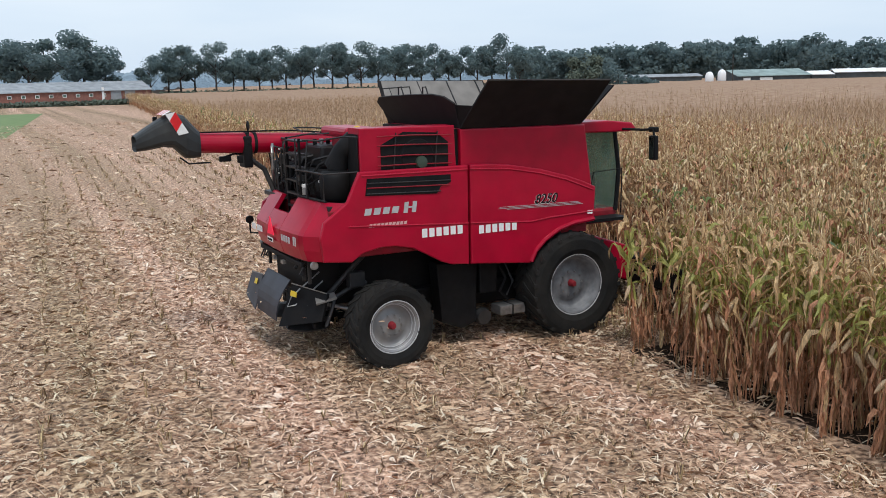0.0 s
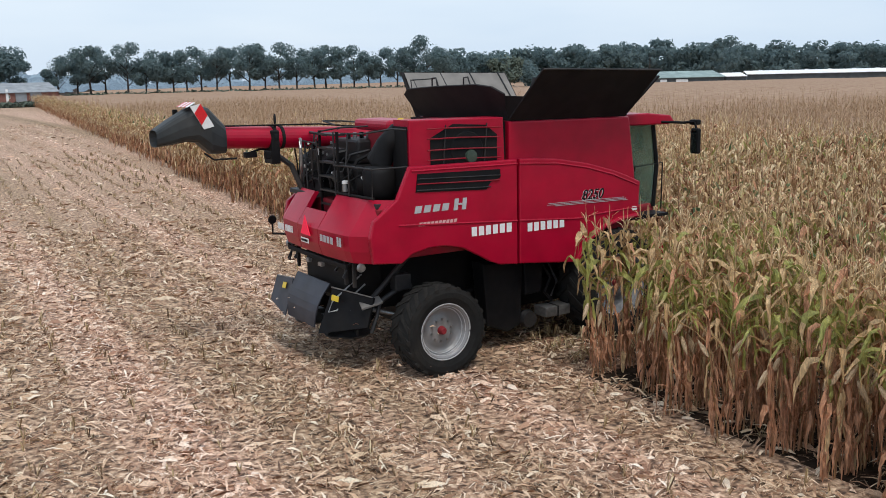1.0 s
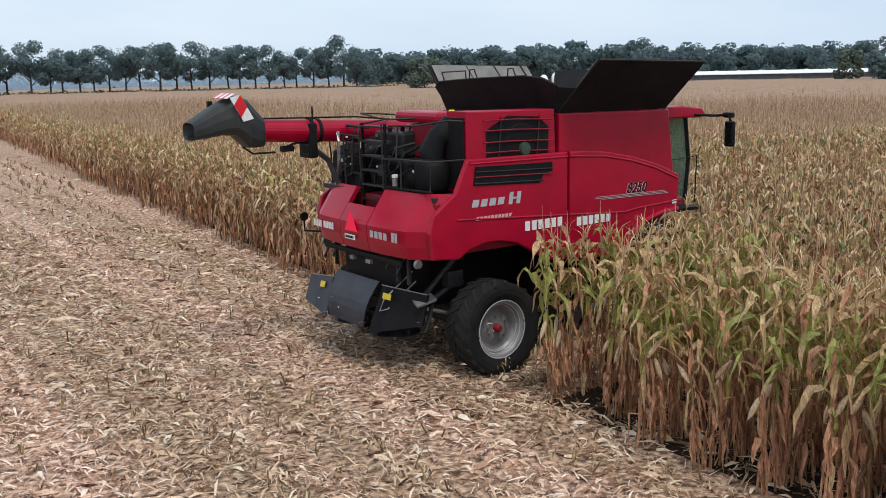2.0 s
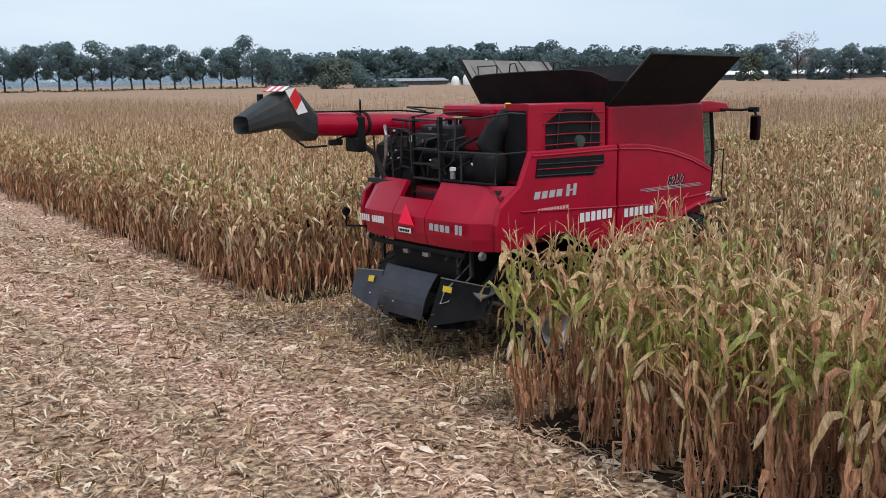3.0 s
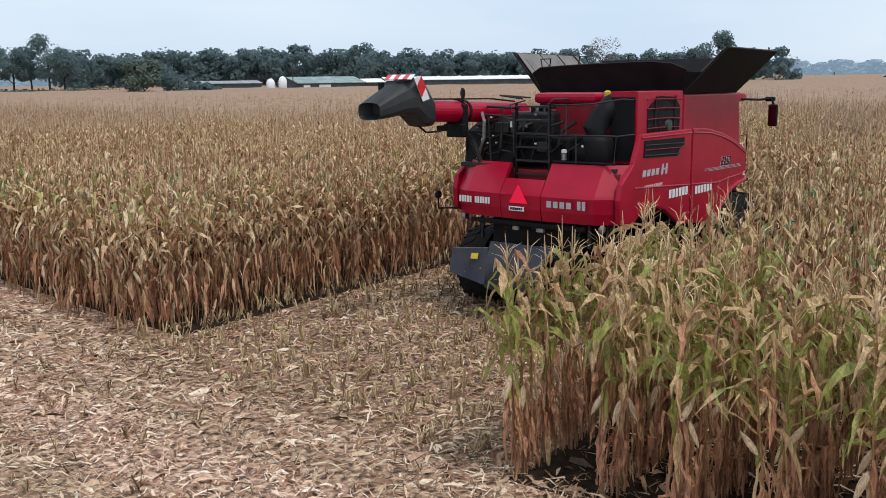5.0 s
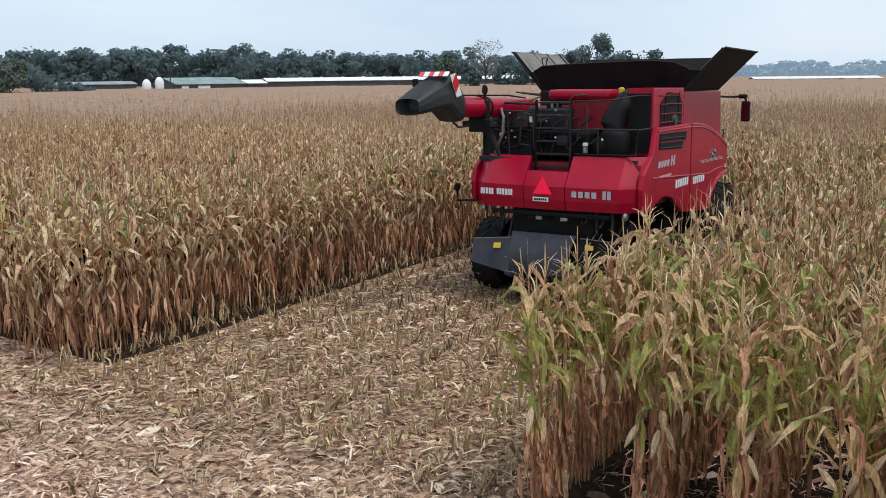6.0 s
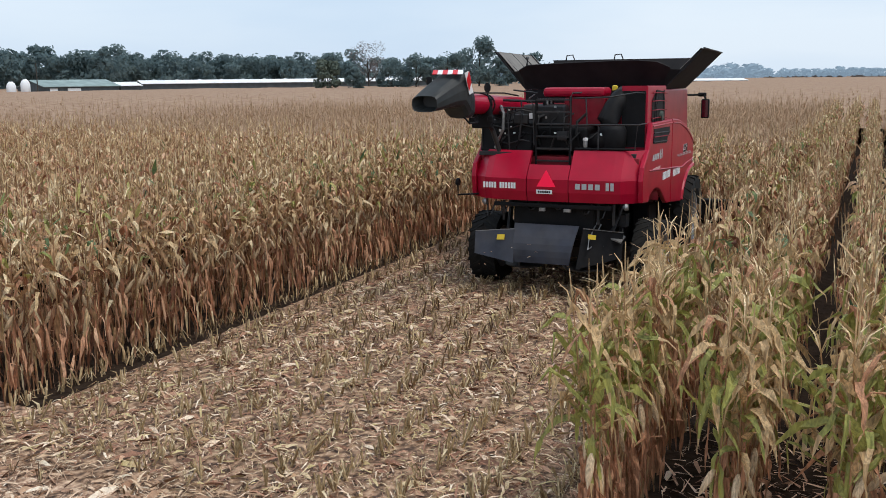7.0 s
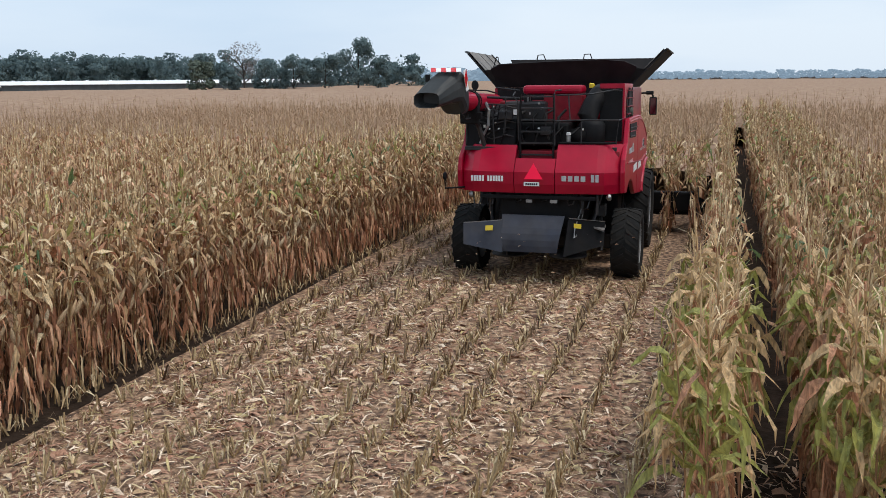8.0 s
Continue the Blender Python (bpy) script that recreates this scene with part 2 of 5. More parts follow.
ROOFGREEN = plain("grey_green_roof", (0.22, 0.29, 0.28), 0.6, scale=0.5)
ROOFWHITE = plain("white_sheet_roof", (0.78, 0.79, 0.80), 0.6, spread=0.08, scale=0.5)
WALLDARK = plain("dark_boarding", (0.07, 0.08, 0.085), 0.85, scale=0.7)

stubble_bands(MULCH, (0.64, 0.65, 0.51), (1.16, 1.13, 1.09))
stubble_bands(STRAW, (0.74, 0.76, 0.62), (1.10, 1.09, 1.09))


# ---- mesh helpers ----
def mesh_object(name, bm, mat, parent=None, label="", smooth=False):
    me = bpy.data.meshes.new(name)
    bm.normal_update()
    bm.to_mesh(me)
    bm.free()
    for m in (mat if isinstance(mat, (list, tuple)) else [mat]):
        me.materials.append(m)
    if smooth:
        me.shade_smooth()
    ob = new(name, me)
    if parent:
        ob.parent = parent
    if label:
        ob["label"] = label
    return ob


def part(name, bm, mat, parent, label="", smooth=False):
    return mesh_object(name, bm, mat, parent, label, smooth)


def empty(name, m=None):
    ob = new(name)
    ob.empty_display_size = 0.3
    if m is not None:
        ob.matrix_basis = m
    return ob


def box(bm, x0, x1, y0, y1, z0, z1, bevel=0.0, turn=None):
    """Adds a bevelled box."""
    m = Matrix.Translation(((x0 + x1) / 2, (y0 + y1) / 2, (z0 + z1) / 2)) @ (turn or Matrix()) @ Matrix.Diagonal((abs(x1 - x0), abs(y1 - y0), abs(z1 - z0), 1))
    made = bmesh.ops.create_cube(bm, size=1.0, matrix=m)
    if bevel:
        vs = set(made["verts"])
        es = [e for e in bm.edges if e.verts[0] in vs and e.verts[1] in vs]
        bmesh.ops.bevel(bm, geom=es, offset=bevel, segments=2, affect='EDGES', profile=0.5)
    return bm


def prism(bm, outline, lo, hi, axis="y", bevel=0.0):
    """Adds an outline swept along an axis: (x, z) points for y, (y, z) for x, (x, y) for z."""
    def at(p, d):
        return {"y": (p[0], d, p[1]), "x": (d, p[0], p[1]), "z": (p[0], p[1], d)}[axis]
    a = [bm.verts.new(at(p, lo)) for p in outline]
    b = [bm.verts.new(at(p, hi)) for p in outline]
    fs = [bm.faces.new(a), bm.faces.new(b[::-1])]
    n = len(outline)
    for i in range(n):
        fs.append(bm.faces.new((a[i], b[i], b[(i + 1) % n], a[(i + 1) % n])))
    bmesh.ops.recalc_face_normals(bm, faces=fs)
    if bevel:
        es = [e for e in {e for f in fs[:2] for e in f.edges}]
        bmesh.ops.bevel(bm, geom=es, offset=bevel, segments=2, affect='EDGES', profile=0.5)
    return bm


def slab(bm, corners, thick):
    """Adds a plate between corner points, thickened along its normal."""
    pts = [Vector(c) for c in corners]
    nrm = (pts[1] - pts[0]).cross(pts[2] - pts[0]).normalized() * thick
    a = [bm.verts.new(p) for p in pts]
    b = [bm.verts.new(p + nrm) for p in pts]
    fs = [bm.faces.new(a), bm.faces.new(b[::-1])]
    n = len(pts)
    for i in range(n):
        fs.append(bm.faces.new((a[i], b[i], b[(i + 1) % n], a[(i + 1) % n])))
    bmesh.ops.recalc_face_normals(bm, faces=fs)
    return bm


def tube(bm, points, radius, sides=8, radii=None, caps=True):
    """Adds a tube along points."""
    pts = [Vector(p) for p in points]
    rings = []
    up = Vector((0, 0, 1))
    for i, p in enumerate(pts):
        d = (pts[min(i + 1, len(pts) - 1)] - pts[max(i - 1, 0)]).normalized()
        s = d.cross(up if abs(d.z) < 0.95 else Vector((1, 0, 0))).normalized()
        w = s.cross(d)
        r = radii[i] if radii else radius
        rings.append([bm.verts.new(p + r * (math.cos(2 * math.pi * k / sides) * s + math.sin(2 * math.pi * k / sides) * w)) for k in range(sides)])
    for a, b in zip(rings, rings[1:]):
        for k in range(sides):
            bm.faces.new((a[k], a[(k + 1) % sides], b[(k + 1) % sides], b[k]))
    if caps:
        bm.faces.new(rings[0][::-1])
        bm.faces.new(rings[-1])
    return bm


def lathe(bm, profile, steps=40, axis="y"):
    """Turns (radius, offset) points round an axis."""
    rings = []
    for r, o in profile:
        ring = []
        for k in range(steps):
            a = 2 * math.pi * k / steps
            ring.append(bm.verts.new((r * math.cos(a), o, r * math.sin(a)) if axis == "y" else (r * math.cos(a), r * math.sin(a), o)))
        rings.append(ring)
    for a, b in zip(rings, rings[1:]):
        for k in range(steps):
            bm.faces.new((a[k], a[(k + 1) % steps], b[(k + 1) % steps], b[k]))
    bmesh.ops.recalc_face_normals(bm, faces=bm.faces[:])
    return bm


def B():
    return bmesh.new()


# ---- ground ----
ROW_TURN = radians(-1.15)
RC, RS = math.cos(ROW_TURN), math.sin(ROW_TURN)


def field(u, v):
    """World place of u metres along the rows and v metres across, from the near corner of the standing corn."""
    return 10.12 + u * RC - v * RS, 13.33 + u * RS + v * RC


def block_start(v):
    """How far along the rows the headland edge lies."""
    return 0.0 if v < 4 else 1.05 + 0.07 * (v - 8.7)


def ground_sheet():
    bm = B()
    xs = [-2500, -400, -60, -20, 0, 10.1, 11.7, 20, 60, 200, 600, 2500]
    ys = [-2500, -400, -60, 0, 13.5, 21.45, 26, 40, 90, 200, 600, 2500]
    grid = [[bm.verts.new((x + (0.095 * max(0, y - 22) if 5 < x < 150 and y < 700 else 0), y, 0)) for y in ys] for x in xs]
    for i in range(len(xs) - 1):
        for j in range(len(ys) - 1):
            f = bm.faces.new((grid[i][j], grid[i + 1][j], grid[i + 1][j + 1], grid[i][j + 1]))
            cx, cy = (xs[i] + xs[i + 1]) / 2, (ys[j] + ys[j + 1]) / 2
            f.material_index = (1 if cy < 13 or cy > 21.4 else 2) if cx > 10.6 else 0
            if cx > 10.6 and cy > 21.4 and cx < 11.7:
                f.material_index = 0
    return tagged(mesh_object("ground", bm, [MULCH, SOIL, SWATH]), "harvested corn field of pale chopped straw over dark soil", "ground", kind="structure")


def mass(name, protos, picks, xyz, turns, scales, leans, mats):
    """One mesh of many small pieces. protos: (verts, tris, material of each tri); one row of the other arrays a piece."""
    vs, fs, ms, off = [], [], [], 0
    for k, (pv, pf, pm) in enumerate(protos):
        w = np.nonzero(picks == k)[0]
        if not len(w):
            continue
        c, s = np.cos(turns[w])[:, None], np.sin(turns[w])[:, None]
        p = pv[None] * scales[w][:, None, None] if scales.ndim == 1 else pv[None] * scales[w][:, None, :]
        x, y, z = p[..., 0] + leans[w][:, :1] * p[..., 2], p[..., 1] + leans[w][:, 1:] * p[..., 2], p[..., 2]
        q = np.stack([c * x - s * y, s * x + c * y, z], -1) + xyz[w][:, None]
        vs.append(q.reshape(-1, 3))
        fs.append((pf[None] + (off + np.arange(len(w)) * len(pv))[:, None, None]).reshape(-1, 3))
        ms.append(np.tile(pm, len(w)))
        off += len(w) * len(pv)
    v, f, m = np.concatenate(vs).astype(np.float32), np.concatenate(fs).astype(np.int32), np.concatenate(ms).astype(np.int32)
    me = bpy.data.meshes.new(name)
    me.vertices.add(len(v))
    me.vertices.foreach_set("co", v.ravel())
    me.loops.add(f.size)
    me.loops.foreach_set("vertex_index", f.ravel())
    me.polygons.add(len(f))
    me.polygons.foreach_set("loop_start", np.arange(0, f.size, 3, dtype=np.int32))
    me.polygons.foreach_set("material_index", m)
    for mat in mats:
        me.materials.append(mat)
    me.update(calc_edges=True)
    return new(name, me)


rng = np.random.default_rng(7)


# ---- corn ----
CORN = [STALK, DRY, BROWN, GREEN, HUSK]


class Piece:
    """Gathers vertices and triangles of one piece of a plant."""

    def __init__(self):
        self.v, self.f, self.m = [], [], []

    def strip(self, centre, side, mat, fold=None):
        n0 = len(self.v)
        across = 3 if fold is not None else 2
        for i, (c, s) in enumerate(zip(centre, side)):
            if fold is not None:
                self.v += [c - s, c + fold[i], c + s]
            else:
                self.v += [c - s, c + s]
        for i in range(len(centre) - 1):
            for k in range(across - 1):
                a = n0 + i * across + k
                b = a + across
                self.f += [(a, a + 1, b + 1), (a, b + 1, b)]
                self.m += [mat[i], mat[i]] if isinstance(mat, list) else [mat, mat]

    def rod(self, pts, radii, mat, sides=5):
        n0 = len(self.v)
        for p, r in zip(pts, radii):
            for k in range(sides):
                a = 2 * math.pi * k / sides
                self.v.append(np.array(p) + r * np.array([math.cos(a), math.sin(a), 0]))
        for i in range(len(pts) - 1):
            for k in range(sides):
                a, b = n0 + i * sides + k, n0 + i * sides + (k + 1) % sides
                self.f += [(a, b, b + sides), (a, b + sides, a + sides)]
                self.m += [mat, mat]

    def arrays(self):
        return np.array(self.v, float), np.array(self.f, int), np.array(self.m, int)


def leaf_piece(p, z, turn, length, width, rise, droop, twist, mat, segs, rnd, folded, elbow=0.0):
    """A crumpled blade that leaves the stalk upwards, breaks over at its elbow (a share of its length) and hangs; rise and droop in radians."""
    d = np.array([math.cos(turn), math.sin(turn), 0.0])
    s = np.array([-math.sin(turn), math.cos(turn), 0.0])
    pos, angle = np.array([0, 0, z]) + 0.012 * d, rise
    centre, side, fold = [], [], []
    for i in range(segs + 1):
        q = i / segs
        w = width * min(1.0, 0.45 + 2.2 * q) * (1.02 - q ** 2.4) * (1 + 0.24 * rnd.normal())
        a = twist * q + 0.3 * rnd.normal()
        sv = s * math.cos(a) + np.array([0, 0, 1.0]) * math.sin(a) * 0.8 + d * math.sin(a) * 0.6
        centre.append(pos.copy())
        side.append(sv * max(w, 0.002) * 0.5)
        fold.append((d * math.sin(angle) - np.array([0, 0, 1.0]) * math.cos(angle)) * max(w, 0.002) * rnd.uniform(0.1, 0.5))
        step = length / segs
        pos = pos + step * (d * math.cos(angle) + np.array([0, 0, 1.0]) * math.sin(angle)) + s * rnd.normal() * 0.15 * step
        if elbow:
            bent = 0.0 if (i + 1) / segs <= elbow else (0.8 if (i + 1) / segs <= elbow + 0.2 else 1.0)
            angle = max(rise - 0.35 * (i + 1) / segs - droop * bent + 0.15 * rnd.normal(), -1.54)
        else:
            angle = max(rise - droop * (1 - math.exp(-3.2 * (i + 1) / segs)) + 0.2 * rnd.normal(), -1.54)
    p.strip(centre, side, mat, fold if folded else None)


def corn_pieces(seed, detail, green, low):
    """The pieces of one plant: stalk, tassel, ear, leaves. low: height under which nothing is built."""
    rnd = np.random.default_rng(seed)
    h = 2.28 + 0.1 * rnd.normal()
    out = {"stalk": [Piece()], "tassel": [Piece()], "ear": [], "leaf": []}
    bend = rnd.normal(size=2) * 0.05
    sides = 5 if detail == 2 else 3
    zs = [z for z in (0.0, h * 0.5, h) if z >= low] if low == 0 else [low, h]
    out["stalk"][0].rod([(bend[0] * (z / h) ** 2, bend[1] * (z / h) ** 2, z) for z in zs], [0.014 - 0.008 * z / h for z in zs], 0, sides)
    top = np.array([bend[0], bend[1], h])
    for k in range(6 if detail == 2 else 3):
        a, tilt = rnd.uniform(0, 6.28), (0.0 if k == 0 else rnd.uniform(0.25, 0.7))
        ln = rnd.uniform(0.18, 0.32) if k else 0.36
        e = np.array([math.cos(a) * math.sin(tilt), math.sin(a) * math.sin(tilt), math.cos(tilt)])
        s = np.array([-math.sin(a), math.cos(a), 0]) * 0.006
        droop = np.array([math.cos(a), math.sin(a), -0.6]) * ln * 0.25 * (k > 0)
        out["tassel"][0].strip([top - e * 0.05 * (k == 0), top + e * ln * 0.6, top + e * ln + droop], [s, s * 1.2, s * 0.5], 1)
    n = 33 if detail == 2 else (20 if low < 1.0 else (13 if low < 1.4 else 8))
    segs = 7 if detail == 2 else (4 if low < 1 else (3 if low < 1.4 else 2))
    for k in range(n):
        z = h * (0.16 + 0.80 * ((k + 0.5 * rnd.random()) / n) ** 1.15)
        if z < low:
            continue
        q = z / h
        a = (k % 2) * math.pi + rnd.normal() * 0.7
        elbow = 0.0
        if q < 0.56:
            # dead leaves hang down along the stalk, rolled and torn
            mat, rise, droop, ln, w = (2 if rnd.random() < 0.88 - 0.45 * max(0, q - 0.38) / 0.18 else 1), rnd.uniform(-1.45, -0.8), rnd.uniform(0.5, 1.6), rnd.uniform(0.30, 0.66), rnd.uniform(0.022, 0.052)
            if rnd.random() < 0.18:
                rise, droop, elbow = rnd.uniform(0.1, 0.9), rnd.uniform(1.9, 2.5), rnd.uniform(0.12, 0.3)
            if rnd.random() < green * 0.5 * (q > 0.5):
                mat = 3
        else:
            g = rnd.random() < green * (1.15 if q < 0.86 else 0.3)
            mat, rise, droop, ln, w = (3 if g else (1 if rnd.random() < 0.82 else 2)), rnd.uniform(0.6, 1.3), rnd.uniform(1.9, 2.8), rnd.uniform(0.30, 0.60) * (1.05 - 0.35 * max(0, q - 0.7) / 0.3), rnd.uniform(0.034, 0.064)
            if rnd.random() < 0.6:
                elbow = rnd.uniform(0.25, 0.6)
        # the tips of green leaves have dried
        if mat == 3:
            dried = segs - rnd.integers(0, segs // 2 + 1)
            mat = [3 if i < dried else 1 for i in range(segs)]
        p = Piece()
        leaf_piece(p, z, a, ln * ((1.35 if q > 0.56 else 1.05) if detail == 2 else 1.0), w * (1.55 if detail == 2 else (1.45 if low < 1.4 else 1.6)), rise, droop, rnd.normal() * 1.4, mat, segs, rnd, detail == 2, elbow)
        out["leaf"].append(p)
    if low < 1.0:
        p = Piece()
        a, z0 = rnd.uniform(0, 6.28), h * rnd.uniform(0.42, 0.52)
        d = np.array([math.cos(a), math.sin(a), 0])
        tip = -1 if rnd.random() < 0.6 else 0.8
        axis = d * 0.45 + np.array([0, 0, tip * 0.9])
        axis /= np.linalg.norm(axis)
        c = np.array([0, 0, z0]) + d * 0.03
        sd = np.cross(axis, d) if abs(np.dot(axis, d)) < 0.99 else np.array([0, 0, 1.0])
        sd /= np.linalg.norm(sd)
        ot = np.cross(axis, sd)
        n0, sides = len(p.v), (7 if detail == 2 else 4)
        prof = [(0.0, 0.012), (0.05, 0.030), (0.13, 0.034), (0.2, 0.024), (0.27, 0.003)]
        for o, r in prof:
            for k in range(sides):
                t = 6.283 * k / sides
                p.v.append(c + axis * o + r * (math.cos(t) * sd + math.sin(t) * ot))
        for i in range(len(prof) - 1):
            for k in range(sides):
                x, y = n0 + i * sides + k, n0 + i * sides + (k + 1) % sides
                p.f += [(x, y, y + sides), (x, y + sides, x + sides)]
                p.m += [4, 4]
        out["ear"].append(p)
    return out


def joined(pieces):
    vs, fs, ms, off = [], [], [], 0
    for kind in pieces.values():
        for p in kind:
            v, f, m = p.arrays()
            vs.append(v), fs.append(f + off), ms.append(m)
            off += len(v)
    return np.concatenate(vs), np.concatenate(fs), np.concatenate(ms)


def piece_mesh(name, piece):
    v, f, m = piece.arrays()
    me = bpy.data.meshes.new(name)
    me.from_pydata([tuple(x) for x in v], [], [tuple(int(i) for i in t) for t in f])
    used = sorted(set(m.tolist()))
    for k in used:
        me.materials.append(CORN[k])
    me.polygons.foreach_set("material_index", [used.index(k) for k in m])
    return me


def corn_plant(seed, green, label):
    """A single standing plant with its stalk, tassel, ear and leaves as parts."""
    root = tagged(empty("corn_plant"), label, "corn plant", "corn plants along the edge of the field")
    for name, group in corn_pieces(seed, 2, green, 0.0).items():
        for p in group:
            new(name, piece_mesh(name, p)).parent = root
    return root


def row_places(v, u0, u1, step, rnd):
    n = int((u1 - u0) / step)
    u = u0 + (np.arange(n) + rnd.uniform(-0.35, 0.35, n)) * step
    vv = v + rnd.normal(size=n) * 0.035
    return u, vv


def corn_mass(name, uv, low, green, label, leanmax=0.06, seed=1, mats=CORN, slim=1.0):
    """Plants at (u, v) joined into one mesh."""
    rnd = np.random.default_rng(seed)
    n = len(uv)
    protos = [joined(corn_pieces(seed * 50 + k, 1, green, low)) for k in range(9)]
    x, y = field(uv[:, 0], uv[:, 1])
    xyz = np.stack([x, y, np.zeros(n)], 1)
    # taller and shorter patches over the field
    patch = np.array([noise.noise(Vector((a * 0.13, b * 0.13, 2.0))) for a, b in xyz[:, :2]])
    scale = 1.03 + 0.05 * rnd.normal(size=n) + 0.06 * patch
    ob = mass(name, protos, rnd.integers(0, 9, n), xyz, rnd.uniform(0, 6.28, n), np.stack([scale * slim, scale * slim, scale], 1), rnd.normal(size=(n, 2)) * leanmax, mats)
    return tagged(ob, label, "corn", kind="stuff")


ROWS_RIGHT = [0.1, -0.98, -1.93] + [-2.85 - 0.82 * k for k in range(25)]
ROWS_LEFT = [8.62 + 0.8 * k for k in range(130)] + [113.5 + 2.0 * k for k in range(60)]
ROWS_STRIP = [0.85 + 0.76 * k for k in range(8)]


def edge_start(v):
    """Where the rows of the near block begin: their edge slants a little towards the headland."""
    return 0.05 if v > -1.5 else 0.04 * v - 0.05


def standing_corn():
    rnd = np.random.default_rng(11)
    # single plants of the nearest corner
    kinds_green = [corn_plant(900 + k, 0.7, "half-green corn plant with drying leaves at the field corner") for k in range(5)]
    kinds_dry = [corn_plant(950 + k, 0.15, "dry brown corn plant with hanging leaves at the field edge") for k in range(5)]
    spots = []
    for i, v in enumerate(ROWS_RIGHT[:10]):
        u, vv = row_places(v, edge_start(v) + 0.2 * rnd.random(), 4.2 if i < 2 else 1.9, 0.135 if i < 3 else 0.15, rnd)
        spots += [(a, b, i) for a, b in zip(u, vv)]
    for k, (u, v, i) in enumerate(spots):
        x, y = field(u, v)
        greenish = rnd.random() < (0.8 if i < 4 else 0.5)
        proto = (kinds_green if greenish else kinds_dry)[k % 5]
        m = Matrix.Translation((x, y, 0)) @ pose(0, 0, 0, rnd.normal() * 3, rnd.normal() * 3, rnd.uniform(0, 360))
        s = 1.04 + 0.05 * rnd.normal()
        ob = copy_thing(proto, m)
        ob.scale = (s, s, s)
    for p in kinds_green + kinds_dry:
        for o in (*p.children_recursive, p):
            bpy.data.objects.remove(o)
    full, tops, mids = [], [], []
    for i, v in enumerate(ROWS_RIGHT):
        start = (4.2 if i < 2 else 1.9) if i < 10 else edge_start(v)
        u, vv = row_places(v, start, 36 if i < 4 else 5.5, 0.155, rnd)
        full += list(zip(u, vv))
        u, vv = row_places(v, 22 if i < 4 else 5.5, 22, 0.235, rnd)
        tops += list(zip(u, vv))
        u, vv = row_places(v, 36 if i < 4 else 22, 62, 0.44, rnd)
        mids += list(zip(u, vv)) if i > 3 else []
        u, vv = row_places(v, 36, 62 if i < 4 else 36, 0.23, rnd)
        full += list(zip(u, vv))
    corn_mass("corn_rows", np.array(full), 0.0, 0.34, "dense rows of half-dry corn with green upper leaves", seed=2, leanmax=0.045, slim=0.82)
    full = []
    for i, v in enumerate(ROWS_LEFT):
        s = block_start(v)
        a = 40 if i < 4 else s + 2.2
        u, vv = row_places(v, s + 0.15 * rnd.normal(), a, 0.15 if i < 40 else 0.36, rnd)
        full += list(zip(u, vv))
        if i < 34:
            u, vv = row_places(v, a, max(a, 24), 0.25, rnd)
            tops += list(zip(u, vv))
        u, vv = row_places(v, max(a, 24) if i < 34 else a, 62 if i < 40 else s + (30 if i < 130 else 6), 0.5 if i < 40 else 0.8, rnd)
        mids += list(zip(u, vv))
    corn_mass("corn_rows", np.array(full), 0.0, 0.12, "tall wall of dry brown corn along the cut swath", seed=3)
    for v in ROWS_STRIP:
        u, vv = row_places(v, 24.3, 62, 0.3, rnd)
        mids += list(zip(u, vv))
    for v in (7.0, 7.9):
        u, vv = row_places(v, 30, 62, 0.3, rnd)
        mids += list(zip(u, vv))
    corn_mass("corn_canopy_tops", np.array(tops), 1.15, 0.16, "tops of dry standing corn across the field", seed=4)
    corn_mass("corn_canopy_tops", np.array(mids), 1.45, 0.05, "tops of dry standing corn across the field", seed=6, mats=[TOPS] * 5)
    # thinner tufts further away
    n = 2600
    d = 58 + 70 * rnd.random(n) ** 1.5
    a = np.radians(rnd.uniform(2, 104, n))
    x, y = d * np.sin(a), 8 + d * np.cos(a)
    u, v = x - 10.3, y - 13.2
    keep = ((v > 8.7) & (u > 1.2 + 0.07 * (v - 8.7))) | (v < 8.7)
    far_uv = np.stack([u[keep], v[keep]], 1)
    corn_mass("corn_canopy_tops", far_uv, 1.7, 0.05, "far tops of dry standing corn", seed=5, mats=[TOPS] * 5)


